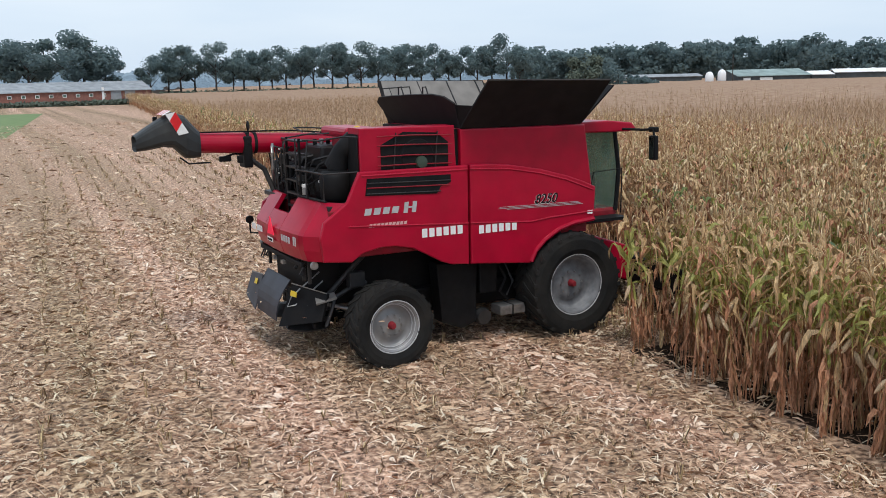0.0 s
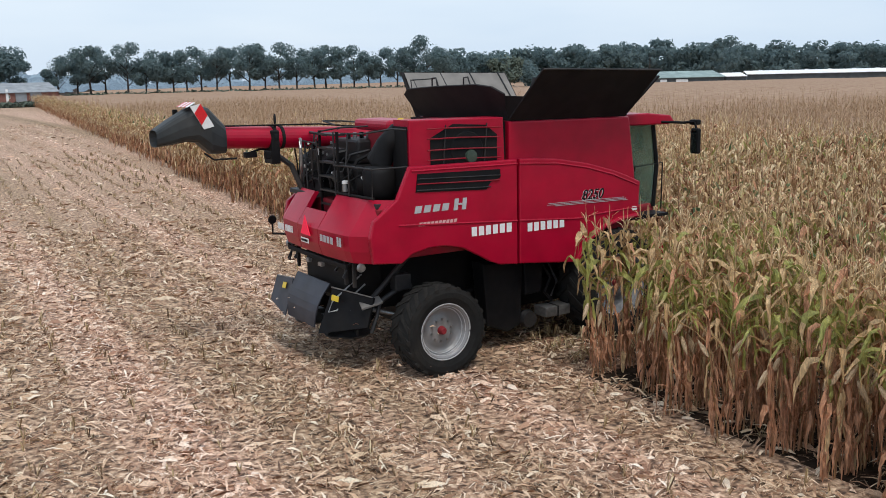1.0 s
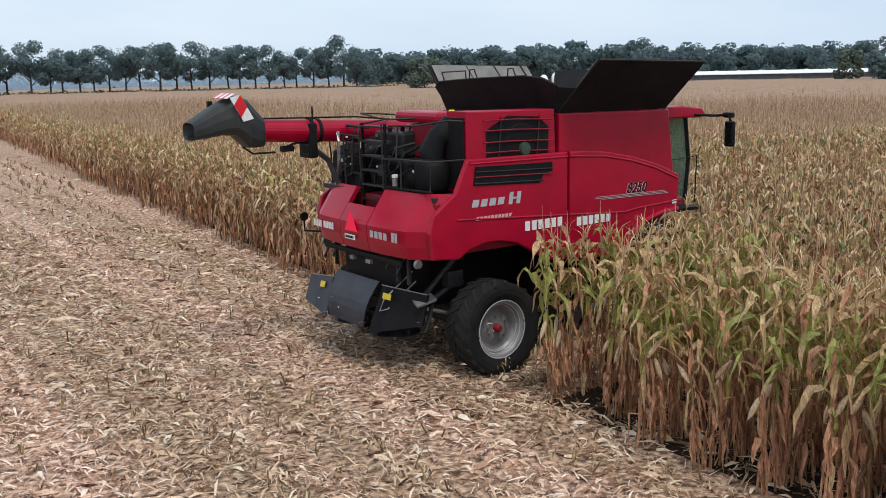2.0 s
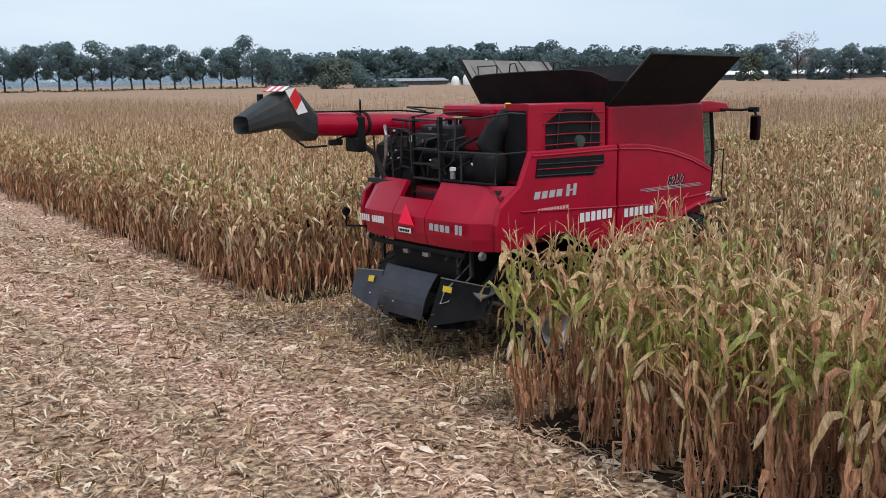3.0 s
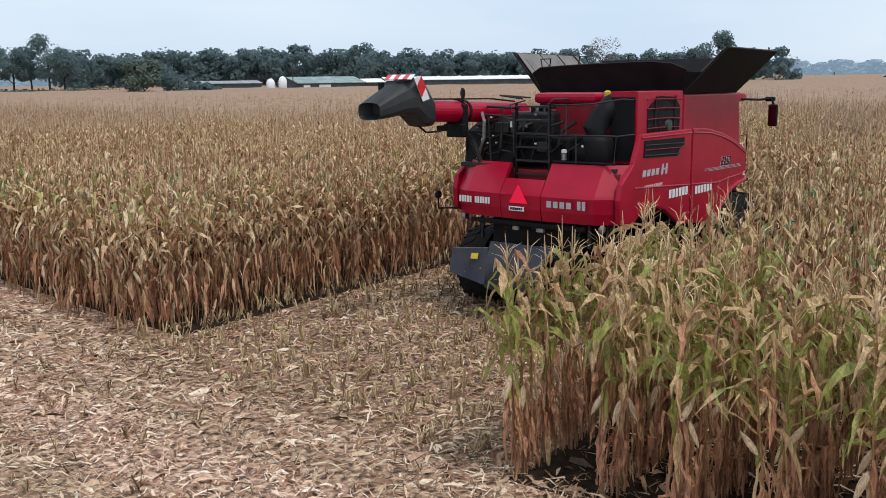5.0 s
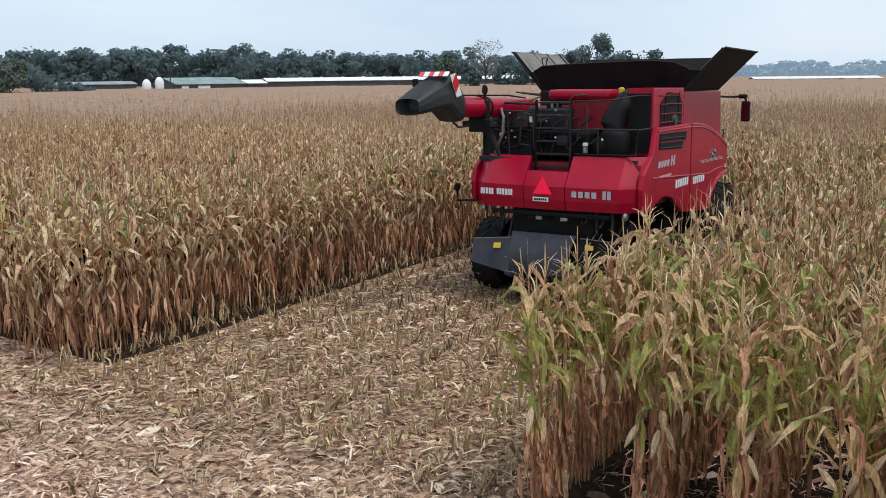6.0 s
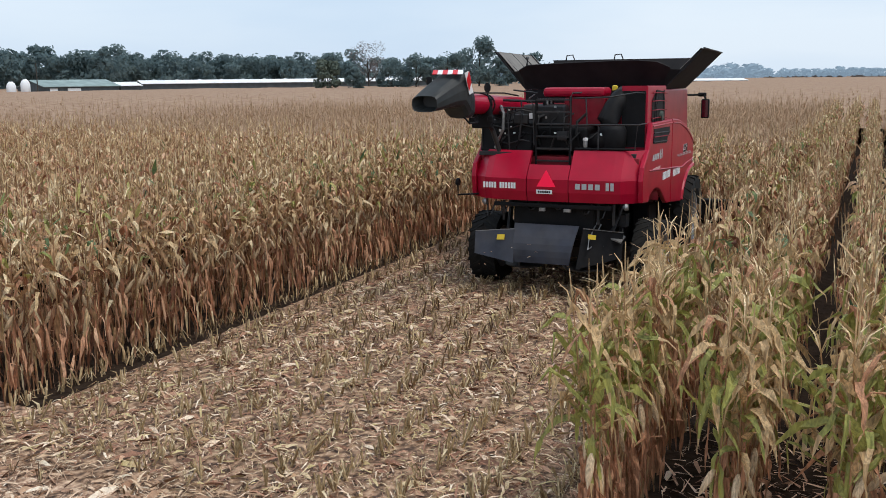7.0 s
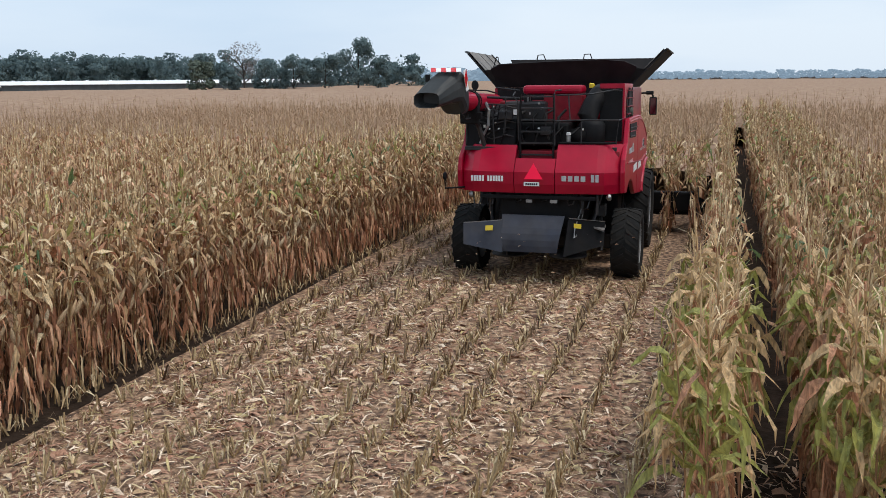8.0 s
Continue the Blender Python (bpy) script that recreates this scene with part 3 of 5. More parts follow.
def canopy_sheet():
    """The closed leaf cover of the field, under the single tops; it reaches the far edge of the field."""
    bm = B()

    def grid(us, vs, height, rough, edge=None):
        rows = []
        for u in us:
            row = []
            for v in vs:
                x, y = field(u + (edge(v) if edge else 0), v)
                z = (height(u, v) if callable(height) else height) + rough * noise.noise(Vector((x * 0.9, y * 0.9, 0))) + 0.5 * rough * noise.noise(Vector((x * 3.1, y * 3.1, 4)))
                row.append(bm.verts.new((x, y, z)))
            rows.append(row)
        for i in range(len(us) - 1):
            for j in range(len(vs) - 1):
                bm.faces.new((rows[i][j], rows[i + 1][j], rows[i + 1][j + 1], rows[i][j + 1]))
    grid([4.0 + k for k in range(52)], [12.6 + 0.9 * k for k in range(100)], 1.15, 0.25, lambda v: 0.07 * (v - 8.7))
    grid([8.0 + k for k in range(48)], [-3.5 - 0.9 * k for k in range(23)], 1.15, 0.25)
    grid([26 + k for k in range(30)], [0.0 + 0.9 * k for k in range(9)], 1.2, 0.35)
    far_u = [54 * 1.06 ** k for k in range(42)]
    far_v = sorted([8.0 + 1.6 * k for k in range(50)] + [90 * 1.07 ** k for k in range(24)])
    def rise(u, v):
        return 1.1 + 0.9 * min(1.0, max(0.0, (u - 54) / 14))
    grid(far_u, far_v, rise, 0.35)
    grid(far_u, [-152 + 3.2 * k for k in range(51)], rise, 0.35)
    grid([2.5 + 2.0 * k for k in range(29)], [90 * 1.05 ** k for k in range(22)], lambda u, v: 1.1 + 0.9 * min(1.0, max(0.0, (v - 92) / 20)), 0.35, lambda v: 0.07 * (v - 8.7))
    return tagged(mesh_object("corn_canopy", bm, CANOPY, smooth=True), "closed tan canopy of ripe corn reaching the tree line", "corn", kind="stuff")


def keyed_strip():
    """The corn that the header takes in: short stands across its width, each drawn down as the header reaches it."""
    stands = []
    rnd = np.random.default_rng(23)
    for k in range(16):
        u0 = 4.4 + 1.25 * k
        uv = []
        for v in ROWS_STRIP:
            u, vv = row_places(v, u0, u0 + 1.25, 0.23, rnd)
            uv += list(zip(u, vv))
        ob = corn_mass("corn_stand", np.array(uv), 0.3, 0.15, "dry standing corn in front of the header", seed=60 + k)
        ob["group"] = "stands in front of the header"
        stands.append((u0, ob))
    return stands


# ---- straw and stubble ----
def straw_cover():
    rnd = np.random.default_rng(31)
    protos = []
    for k in range(30):
        p = Piece()
        big = k % 5 == 0
        ln, w = (rnd.uniform(0.12, 0.30), rnd.uniform(0.022, 0.05)) if big else (rnd.uniform(0.05, 0.20), rnd.uniform(0.006, 0.02))
        tilt = abs(rnd.normal()) * 0.35
        z2 = ln * math.sin(tilt)
        pts = [np.array([-ln / 2, 0, 0.004]), np.array([0, rnd.normal() * 0.03, z2 * 0.5 + rnd.uniform(0.0, 0.03)]), np.array([ln / 2, rnd.normal() * 0.04, z2 * rnd.uniform(0.3, 1.0)])]
        roll = rnd.normal() * 0.8
        sd = [np.array([0, w * 0.3, roll * 0.3 * w]), np.array([0, w * 0.5, roll * 0.45 * w]), np.array([0, w * 0.12, 0])]
        p.strip(*((pts, sd) if k % 5 < 2 else (pts[::2], [sd[1], sd[2]])), 0)
        protos.append(p.arrays())

    def stripes(x, y):
        # straw lies thinner along the wheel and row lines
        s = np.where((x > 10.6) & (y > 13.3), 0.72 + 0.28 * np.sin((y - 13.2 + 0.02 * x) * 8.27), 0.75 + 0.25 * np.sin((x - 0.06 * y) * 4.0) * np.sin((x - 0.06 * y) * 1.3 + 1.0))
        # and in uneven patches
        p = np.sin(x * 1.9 + 1.3 * np.sin(y * 0.8)) * np.sin(y * 2.3 + 1.7 * np.sin(x * 1.1)) + 0.7 * np.sin(x * 5.3 + 2 * np.sin(y * 3.7)) * np.sin(y * 6.1 + x)
        fresh = np.where((x > 10.6) & (y > 13.3), 0.95, 1.0)
        return rnd.random(len(x)) < fresh * s * (0.82 + 0.36 * p)

    def cover(n, xr, yr, test, size):
        x, y = rnd.uniform(*xr, n), rnd.uniform(*yr, n)
        keep = test(x, y)
        x, y = x[keep], y[keep]
        m = len(x)
        return np.stack([x, y, rnd.uniform(0.0, 0.03, m)], 1), size * rnd.uniform(0.6, 1.5, m)

    def open_ground(x, y):
        u, v = x - 10.3, y - 13.2
        return (u < np.where(v < -1.9, -0.38 + 0.04 * v, np.where(v < 0.2, -0.02, 0.3))) & (v < 8.3) | (u < 1.2 + 0.07 * (v - 8.7)) & (v >= 8.3) | (v > 0.35 + 0.0 * u) & (v < 8.2 - 0.02 * u)
    a = cover(265000, (-4, 24), (5.5, 22), lambda x, y: open_ground(x, y) & stripes(x, y), 0.78)
    b = cover(55000, (-9, 30), (18, 46), lambda x, y: open_ground(x, y) & stripes(x, y), 1.0)
    d = cover(62000, (-6, 13.5), (22, 35), lambda x, y: open_ground(x, y) & stripes(x, y), 0.95)
    e = cover(3000, (9.9, 14.5), (6, 13.2), lambda x, y: rnd.random(len(x)) < 1, 1.0)
    c = cover(30000, (-26, 18), (40, 130), open_ground, 1.3)
    xyz, sc = np.concatenate([q[0] for q in (a, b, c, d, e)]), np.concatenate([q[1] for q in (a, b, c, d, e)])
    n = len(xyz)
    picks, turns = rnd.integers(0, 30, n), rnd.uniform(0, 6.28, n)
    new_cut = (xyz[:, 0] > 10.5) & (xyz[:, 1] > 13.3) & (xyz[:, 1] < 21.8)
    for w, mat, size, label in ((~new_cut, STRAW, 1.0, "pale chopped corn leaves and husks strewn on the ground"), (new_cut, STRAW_FRESH, 0.88, "fresh brown and yellow chopped corn leaves behind the machine")):
        ob = mass("chopped_straw", protos, picks[w], xyz[w], turns[w], sc[w] * size, np.zeros((int(w.sum()), 2)), [mat])
        tagged(ob, label, "straw", kind="stuff")
    # cut stalks left in rows
    protos = []
    for k in range(9):
        p = Piece()
        h = rnd.uniform(0.13, 0.32)
        dx, dy = rnd.normal(size=2) * 0.05
        p.rod([(0, 0, 0), (dx, dy, h)], [0.017, 0.014], 0, 4)
        for j in range(4):
            # torn leaf sheaths round the stump
            a = rnd.uniform(0, 6.28)
            o, s = np.array([math.cos(a), math.sin(a), 0]), np.array([-math.sin(a), math.cos(a), 0]) * rnd.uniform(0.006, 0.016)
            z1 = h * rnd.uniform(0.6, 1.2)
            p.strip([o * 0.015 + np.array([0, 0, h * 0.25]), o * rnd.uniform(0.03, 0.09) + np.array([0, 0, z1]), o * rnd.uniform(0.1, 0.22) + np.array([0, 0, z1 * rnd.uniform(0.1, 1.0)])], [s, s, s * 0.3], 0)
        protos.append(p.arrays())
    spots = []
    for k in range(-16, 13):
        x0 = 9.6 - 0.78 * k
        y = np.arange(6, 70, 0.24)
        y = y + rnd.uniform(-0.1, 0.1, len(y))
        x = x0 + 0.05 * np.clip(y - 13, 0, None) * 1.1 + rnd.normal(size=len(y)) * 0.04
        keep = (rnd.random(len(y)) < 0.4) & (x < 10.4 + 0.07 * np.clip(y - 20, 0, None))
        spots += list(zip(x[keep], y[keep]))
    near = []
    for v in ROWS_STRIP + [7.0, 7.75, 8.4]:
        u = np.arange(0.3, 32, 0.14)
        u = u + rnd.uniform(-0.07, 0.07, len(u))
        x, y = field(u, v + rnd.normal(size=len(u)) * 0.03)
        keep = rnd.random(len(u)) < 0.85
        spots += list(zip(x[keep & (u > 4.4)], y[keep & (u > 4.4)]))
        near += list(zip(x[keep & (u <= 4.4)], y[keep & (u <= 4.4)]))
    meshes = []
    for v, f, _ in protos:
        me = bpy.data.meshes.new("stump")
        me.from_pydata([tuple(q) for q in v], [], [tuple(int(i) for i in t) for t in f])
        me.materials.append(STUB)
        meshes.append(me)
    for k, (x, y) in enumerate(near):
        ob = new("stump", meshes[k % 9])
        ob.parent = ground
        q = rnd.uniform(0.6, 1.2)
        ob.matrix_basis = pose(x, y, 0, rnd.normal() * 9, rnd.normal() * 9, rnd.uniform(0, 360)) @ Matrix.Diagonal((q, q, q, 1))
    xy = np.array(spots)
    n = len(xy)
    ob = mass("corn_stubble", protos, rnd.integers(0, 9, n), np.column_stack([xy, np.zeros(n)]), rnd.uniform(0, 6.28, n), np.where(xy[:, 0] > 10.4, rnd.uniform(0.6, 1.2, n), rnd.uniform(0.35, 0.8, n)), rnd.normal(size=(n, 2)) * 0.2, [STUB])
    tagged(ob, "short cut corn stalks standing in rows", "stubble", kind="stuff")


# ---- combine harvester ----
def lettering(parent, n, x0, x1, z0, z1, mat, name="letter_bar", y=-1.775, slant=0.0, axis="y", gaps=()):
    """A row of upright bars that stands in for a painted word."""
    w = (x1 - x0) / n
    for k in range(n):
        if k in gaps:
            continue
        a, b = x0 + k * w + 0.14 * w, x0 + (k + 1) * w - 0.14 * w
        if axis == "y":
            pts = [(a, y, z0), (b, y, z0), (b + slant, y, z1), (a + slant, y, z1)]
        else:
            pts = [(y, a, z0), (y, b, z0), (y, b, z1), (y, a, z1)]
        part(name, slab(B(), pts, 0.004), mat, parent)


def text_part(parent, body, size, place, mat, label, grow=0.008):
    cu = bpy.data.curves.new("number", 'FONT')
    cu.body, cu.size, cu.extrude, cu.shear, cu.offset = body, size, 0.002, 0.3, grow
    tmp = bpy.data.objects.new("number", cu)
    scene.collection.objects.link(tmp)
    dg = bpy.context.evaluated_depsgraph_get()
    me = bpy.data.meshes.new_from_object(tmp.evaluated_get(dg))
    bpy.data.objects.remove(tmp)
    me.name = "number"
    me.materials.clear()
    me.materials.append(mat)
    ob = new("number", me)
    ob.parent = parent
    ob.matrix_basis = place
    ob["label"] = label
    return ob


def wheel(parent, name, x, y, r, width, rim_r, side, lugs, steel, sunk):
    """A wheel at its hub: rim as the part, tyre, hub and bolts on it. side: -1 for the right of the machine."""
    w = width / 2
    o = side
    # rim dish, open to the outside
    bm = lathe(B(), [(rim_r * 0.97, -w * 0.8 * o), (rim_r * 0.9, -w * 0.6 * o), (rim_r * 0.88, w * 0.35 * o), (rim_r * 0.9, w * 0.62 * o), (rim_r * 0.99, w * 0.80 * o),
                     (rim_r * 0.965, w * 0.82 * o), (rim_r * 0.86, w * 0.62 * o), (rim_r * 0.84, w * 0.44 * o), (rim_r * 0.80, w * 0.43 * o), (rim_r * 0.79, w * 0.26 * o), (rim_r * 0.74, w * 0.22 * o), (rim_r * 0.58, w * 0.18 * o),
                     (rim_r * 0.50, w * 0.30 * o), (rim_r * 0.30, w * 0.33 * o), (0.0, w * 0.33 * o)], 48)
    rim = part(name, bm, steel, parent, "grey steel wheel", smooth=True)
    rim.location = (x, y, r - sunk)
    lip = B()
    tube(lip, [(rim_r * 0.985 * math.cos(2 * math.pi * k / 48), w * 0.81 * o, rim_r * 0.985 * math.sin(2 * math.pi * k / 48)) for k in range(49)], 0.013, 6, caps=False)
    part("rim_edge", lip, SILVER, rim, "bright worn rim edge")
    if r < 0.9:
        for q, d in ((0.875, 0.64), (0.805, 0.45)):
            ridge = tube(B(), [(rim_r * q * math.cos(2 * math.pi * k / 40), w * d * o, rim_r * q * math.sin(2 * math.pi * k / 40)) for k in range(41)], 0.009, 5, caps=False)
            part("rim_ridge", ridge, SILVER, rim, "pale worn ridge inside the rim")
    prof = [(rim_r * 0.95, -w * 0.80), (rim_r + 0.10, -w * 0.98), (r * 0.86, -w), (r * 0.945, -w * 0.93), (r * 0.965, -w * 0.6), (r * 0.97, 0),
            (r * 0.965, w * 0.6), (r * 0.945, w * 0.93), (r * 0.86, w), (rim_r + 0.10, w * 0.98), (rim_r * 0.95, w * 0.80)]
    bm = lathe(B(), prof, 56)
    part("tyre", bm, RUBBER, rim, "muddy black ribbed tyre")
    for s in (-1, 1):
        lug = B()
        pts = []
        for yy, da in ((0.02 * s, 0.0), (w * 0.98 * s, 0.24)):
            for dw in (-0.035, 0.035):
                for rr in (r * 0.95 if abs(yy) < w * 0.5 else r * 0.91, r * (1.0 if abs(yy) < w * 0.5 else 0.975)):
                    ang = da + dw / r * 1.2
                    pts.append((rr * math.cos(ang), yy, rr * math.sin(ang)))
        vs = [lug.verts.new(p) for p in pts]
        for q in ((0, 1, 3, 2), (4, 6, 7, 5), (0, 4, 5, 1), (2, 3, 7, 6), (1, 5, 7, 3)):
            lug.faces.new([vs[i] for i in q])
        bmesh.ops.recalc_face_normals(lug, faces=lug.faces[:])
        first = part("lug", lug, RUBBER, rim)
        for k in range(lugs):
            ob = first if k == 0 else new("lug", first.data)
            ob.parent = rim
            ob.matrix_basis = Matrix.Rotation(-2 * math.pi * (k + 0.25 * s) / lugs, 4, 'Y')
    bm = lathe(B(), [(0.0, w * 0.66 * o), (0.045, w * 0.66 * o), (0.06, w * 0.58 * o), (0.075, w * 0.3 * o)], 20)
    part("hub", bm, RED_DULL, rim, "dull red hub")
    for k in range(10):
        a = 2 * math.pi * k / 10
        c = (0.2 * rim_r / 0.5 * math.cos(a), w * 0.35 * o, 0.2 * rim_r / 0.5 * math.sin(a))
        part("bolt", tube(B(), [c, (c[0], c[1] + 0.03 * o, c[2])], 0.016, 6), STEEL, rim)
    return rim


def rail(parent, points, radius=0.019, mat=None):
    return part("handrail", tube(B(), points, radius, 8), mat or IRON, parent)


def side_panels(root):
    for s in (-1, 1):
        lo, hi = (-1.76, -1.66) if s < 0 else (1.66, 1.76)
        rear = [(-0.43, 3.43), (-0.67, 2.93), (-1.10, 2.62), (-1.17, 2.36), (-1.12, 1.95), (-0.62, 1.90), (-0.42, 2.03), (-0.1, 2.10), (0.2, 2.10), (0.55, 2.02), (0.85, 1.86),
                (1.1, 1.72), (1.3, 1.65), (1.655, 1.62), (1.655, 3.42)]
        p = part("side_panel", prism(B(), rear, lo, hi, "y", 0.022), RED, root)
        front = [(1.70, 1.62), (2.98, 1.49), (3.08, 1.70), (3.28, 1.88), (3.6, 2.06), (3.95, 2.15), (4.42, 2.19), (4.46, 2.83), (4.1, 2.98), (3.78, 3.09), (3.2, 3.25), (2.53, 3.37), (2.1, 3.41), (1.70, 3.42)]
        q = part("side_panel", prism(B(), front, lo, hi, "y", 0.022), RED, root)
        out = lo - 0.012 if s < 0 else hi
        # pressed waist and crease ribs
        for pts, par in (([(-0.4, 3.36), (1.655, 3.345)], p), ([(1.70, 3.345), (2.53, 3.29), (3.2, 3.17), (3.78, 3.01), (4.4, 2.77)], q), ([(-0.66, 2.52), (0.6, 2.44), (1.655, 2.37)], p), ([(1.70, 2.37), (3.0, 2.28), (3.4, 2.32), (4.42, 2.36)], q)):
            part("crease", tube(B(), [(x, (lo if s < 0 else hi), z) for x, z in pts], 0.018, 6), RED, par)
        # flared arch over the front wheel
        part("arch", tube(B(), [(2.98, lo if s < 0 else hi, 1.52), (3.08, lo if s < 0 else hi, 1.72), (3.28, lo if s < 0 else hi, 1.9), (3.6, lo if s < 0 else hi, 2.08), (3.95, lo if s < 0 else hi, 2.17), (4.42, lo if s < 0 else hi, 2.21)], 0.045, 8), RED, q)
        # louvred vent
        v = part("vent", prism(B(), [(-0.34, 3.02), (1.02, 2.96), (1.1, 3.08), (1.30, 3.14), (1.30, 3.28), (-0.30, 3.31)], out, out + 0.012, "y"), BLACK, p, "black louvred vent")
        for k, (xa, xb, z) in enumerate(((-0.32, 1.10, 3.03), (-0.31, 1.28, 3.13), (-0.30, 1.30, 3.21))):
            part("louvre", tube(B(), [(xa, out - 0.006 * (1 if s < 0 else -2), z + 0.02), (xb, out - 0.006 * (1 if s < 0 else -2), z - 0.03)], 0.011, 6), RED_DULL if k == 1 else IRON, v)
    # decals on the visible side
    lettering(root, 4, -0.40, 0.28, 2.685, 2.80, SILVER, slant=0.03, y=-1.766)
    bm = B()
    slab(bm, [(0.36, -1.766, 2.67), (0.44, -1.766, 2.67), (0.47, -1.766, 2.86), (0.39, -1.766, 2.86)], 0.004)
    slab(bm, [(0.52, -1.766, 2.67), (0.60, -1.766, 2.67), (0.63, -1.766, 2.86), (0.55, -1.766, 2.86)], 0.004)
    slab(bm, [(0.42, -1.766, 2.75), (0.56, -1.766, 2.75), (0.565, -1.766, 2.78), (0.425, -1.766, 2.78)], 0.004)
    part("emblem", bm, SILVER, root, "silver maker's emblem")
    lettering(root, 10, -0.31, 0.42, 2.475, 2.53, PINK, slant=0.02, y=-1.766)
    lettering(root, 6, 0.69, 1.54, 2.20, 2.355, WHITE, y=-1.766)
    lettering(root, 6, 1.84, 2.68, 2.16, 2.31, WHITE, y=-1.766)
    turn = Matrix.Translation((3.05, -1.767, 2.605)) @ Matrix.Rotation(radians(90), 4, 'X')
    text_part(root, "8250", 0.25, Matrix.Translation((-0.003, 0.003, -0.003)) @ turn, WHITE, "white outline of the model number", 0.007)
    text_part(root, "8250", 0.25, turn, BLACK, "black model number", 0.004)
    for z, a, b in ((2.60, 2.3, 4.05), (2.575, 2.28, 4.1), (2.55, 2.45, 4.15)):
        part("stripe", slab(B(), [(a, -1.766, z), (b, -1.766, z - 0.03), (b, -1.766, z - 0.022), (a, -1.766, z + 0.008)], 0.004), SILVER, root)
    part("fleet_mark", slab(B(), [(4.26, -1.768, 2.31), (4.38, -1.768, 2.31), (4.38, -1.768, 2.38), (4.26, -1.768, 2.38)], 0.004), WHITE, root)


def tail(root):
    """The three red panels of the tail and the triangle, plate and lamps on them."""
    def plan(y):
        a = abs(y)
        return -1.44 + 0.07 * (a / 1.3) ** 2 + (0.30 * max(0, a - 1.35) / 0.41 if a > 1.35 else 0)

    def panel(y0, y1, top):
        bm = B()
        n = 8
        rows = []
        for k in range(n + 1):
            y = y0 + (y1 - y0) * k / n
            x = plan(y)
            prof = [(x + 0.36 * (top - 2.38) / 0.52, top), (x + 0.03, 2.42), (x, 2.37), (x + 0.01, 2.12), (x + 0.07, 1.93), (x + 0.16, 1.93), (x + 0.10, 2.37), (x + 0.36 * (top - 2.38) / 0.52 + 0.08, top - 0.02)]
            rows.append([bm.verts.new((a, y, b)) for a, b in prof])
        m = len(rows[0])
        for a, b in zip(rows, rows[1:]):
            for i in range(m):
                bm.faces.new((a[i], a[(i + 1) % m], b[(i + 1) % m], b[i]))
        bm.faces.new(rows[0][::-1])
        bm.faces.new(rows[-1])
        bmesh.ops.recalc_face_normals(bm, faces=bm.faces[:])
        return part("tail_panel", bm, RED, root)
    left = panel(0.49, 1.70, 2.90)
    mid = panel(-0.36, 0.475, 2.64)
    right = panel(-1.70, -0.375, 2.92)
    # raised deck behind the tail panels
    part("deck", box(B(), -0.94, 0.3, -1.56, -0.40, 2.78, 2.86, 0.01), IRON, root, "dark engine deck")
    part("deck", box(B(), -1.08, 0.3, 0.51, 1.62, 2.78, 2.86, 0.01), IRON, root, "dark engine deck")
    part("deck_edge", tube(B(), [(-0.98, -1.56, 2.95), (-1.06, -0.4, 2.95)], 0.022, 8), BLACK, root)
    part("step", box(B(), -1.2, -0.9, -0.34, 0.46, 2.50, 2.56, 0.01), BLACK, root, "dark footstep")
    part("reflector_triangle", prism(B(), [(0.26, 2.23), (-0.13, 2.23), (-0.05, 2.36), (0.065, 2.56), (0.18, 2.36)], -1.475, -1.462, "x"), GLOW, root, "glowing red rear triangle")
    plate = part("number_plate", slab(B(), [(-1.475, 0.26, 2.09), (-1.475, -0.06, 2.09), (-1.475, -0.06, 2.17), (-1.475, 0.26, 2.17)], -0.008), WHITE, root, "pale number plate with dark marks")
    lettering(plate, 6, -0.03, 0.23, 2.11, 2.15, BLACK, y=-1.482, axis="x")
    lettering(left, 12, 0.70, 1.40, 2.17, 2.285, WHITE, y=-1.435, axis="x", gaps=(6,))
    lettering(right, 4, -1.02, -0.50, 2.20, 2.31, SILVER, y=-1.465, axis="x")
    lettering(right, 2, -1.28, -1.10, 2.19, 2.34, SILVER, y=-1.445, axis="x", name="emblem")
    for y in (-1.45, 1.45):
        part("work_lamp", lathe(B(), [(0, -0.05), (0.06, -0.05), (0.075, 0.0), (0.03, 0.05), (0, 0.05)], 16), STEEL, root, "small round work lamp").location = (-1.2, y, 1.86)
    part("tow_bracket", box(B(), -1.42, -1.36, 0.1, 0.22, 1.74, 1.80), STEEL, root, "small pale marker plate")
    part("tow_bracket", box(B(), -1.42, -1.36, -0.42, -0.28, 1.74, 1.80), STEEL, root, "small pale marker plate")
    part("mirror_arm", tube(B(), [(-1.15, 1.6, 2.0), (-1.3, 2.0, 1.98), (-1.3, 2.0, 2.2)], 0.02, 8), BLACK, root)
    part("marker_lamp", lathe(B(), [(0, -0.03), (0.07, -0.03), (0.085, 0.0), (0.07, 0.03), (0, 0.03)], 18), BLACK, root, "round black marker lamp").location = (-1.3, 2.0, 2.24)
    # hoses and brackets that hang below the tail
    for y, sag in ((-1.1, 0.25), (-0.8, 0.18), (-0.25, 0.12), (0.3, 0.14), (0.9, 0.22), (1.2, 0.28)):
        part("hose", tube(B(), [(-1.2, y, 1.9), (-1.32, y + 0.06, 1.9 - sag), (-1.25, y + 0.16, 1.9 - sag * 1.2), (-1.12, y + 0.22, 1.88)], 0.016, 6), IRON, root)
    for y in (-1.25, -0.95, 1.0):
        part("hanger", box(B(), -1.24, -1.18, y, y + 0.05, 1.5, 1.9, 0.008), IRON, root)


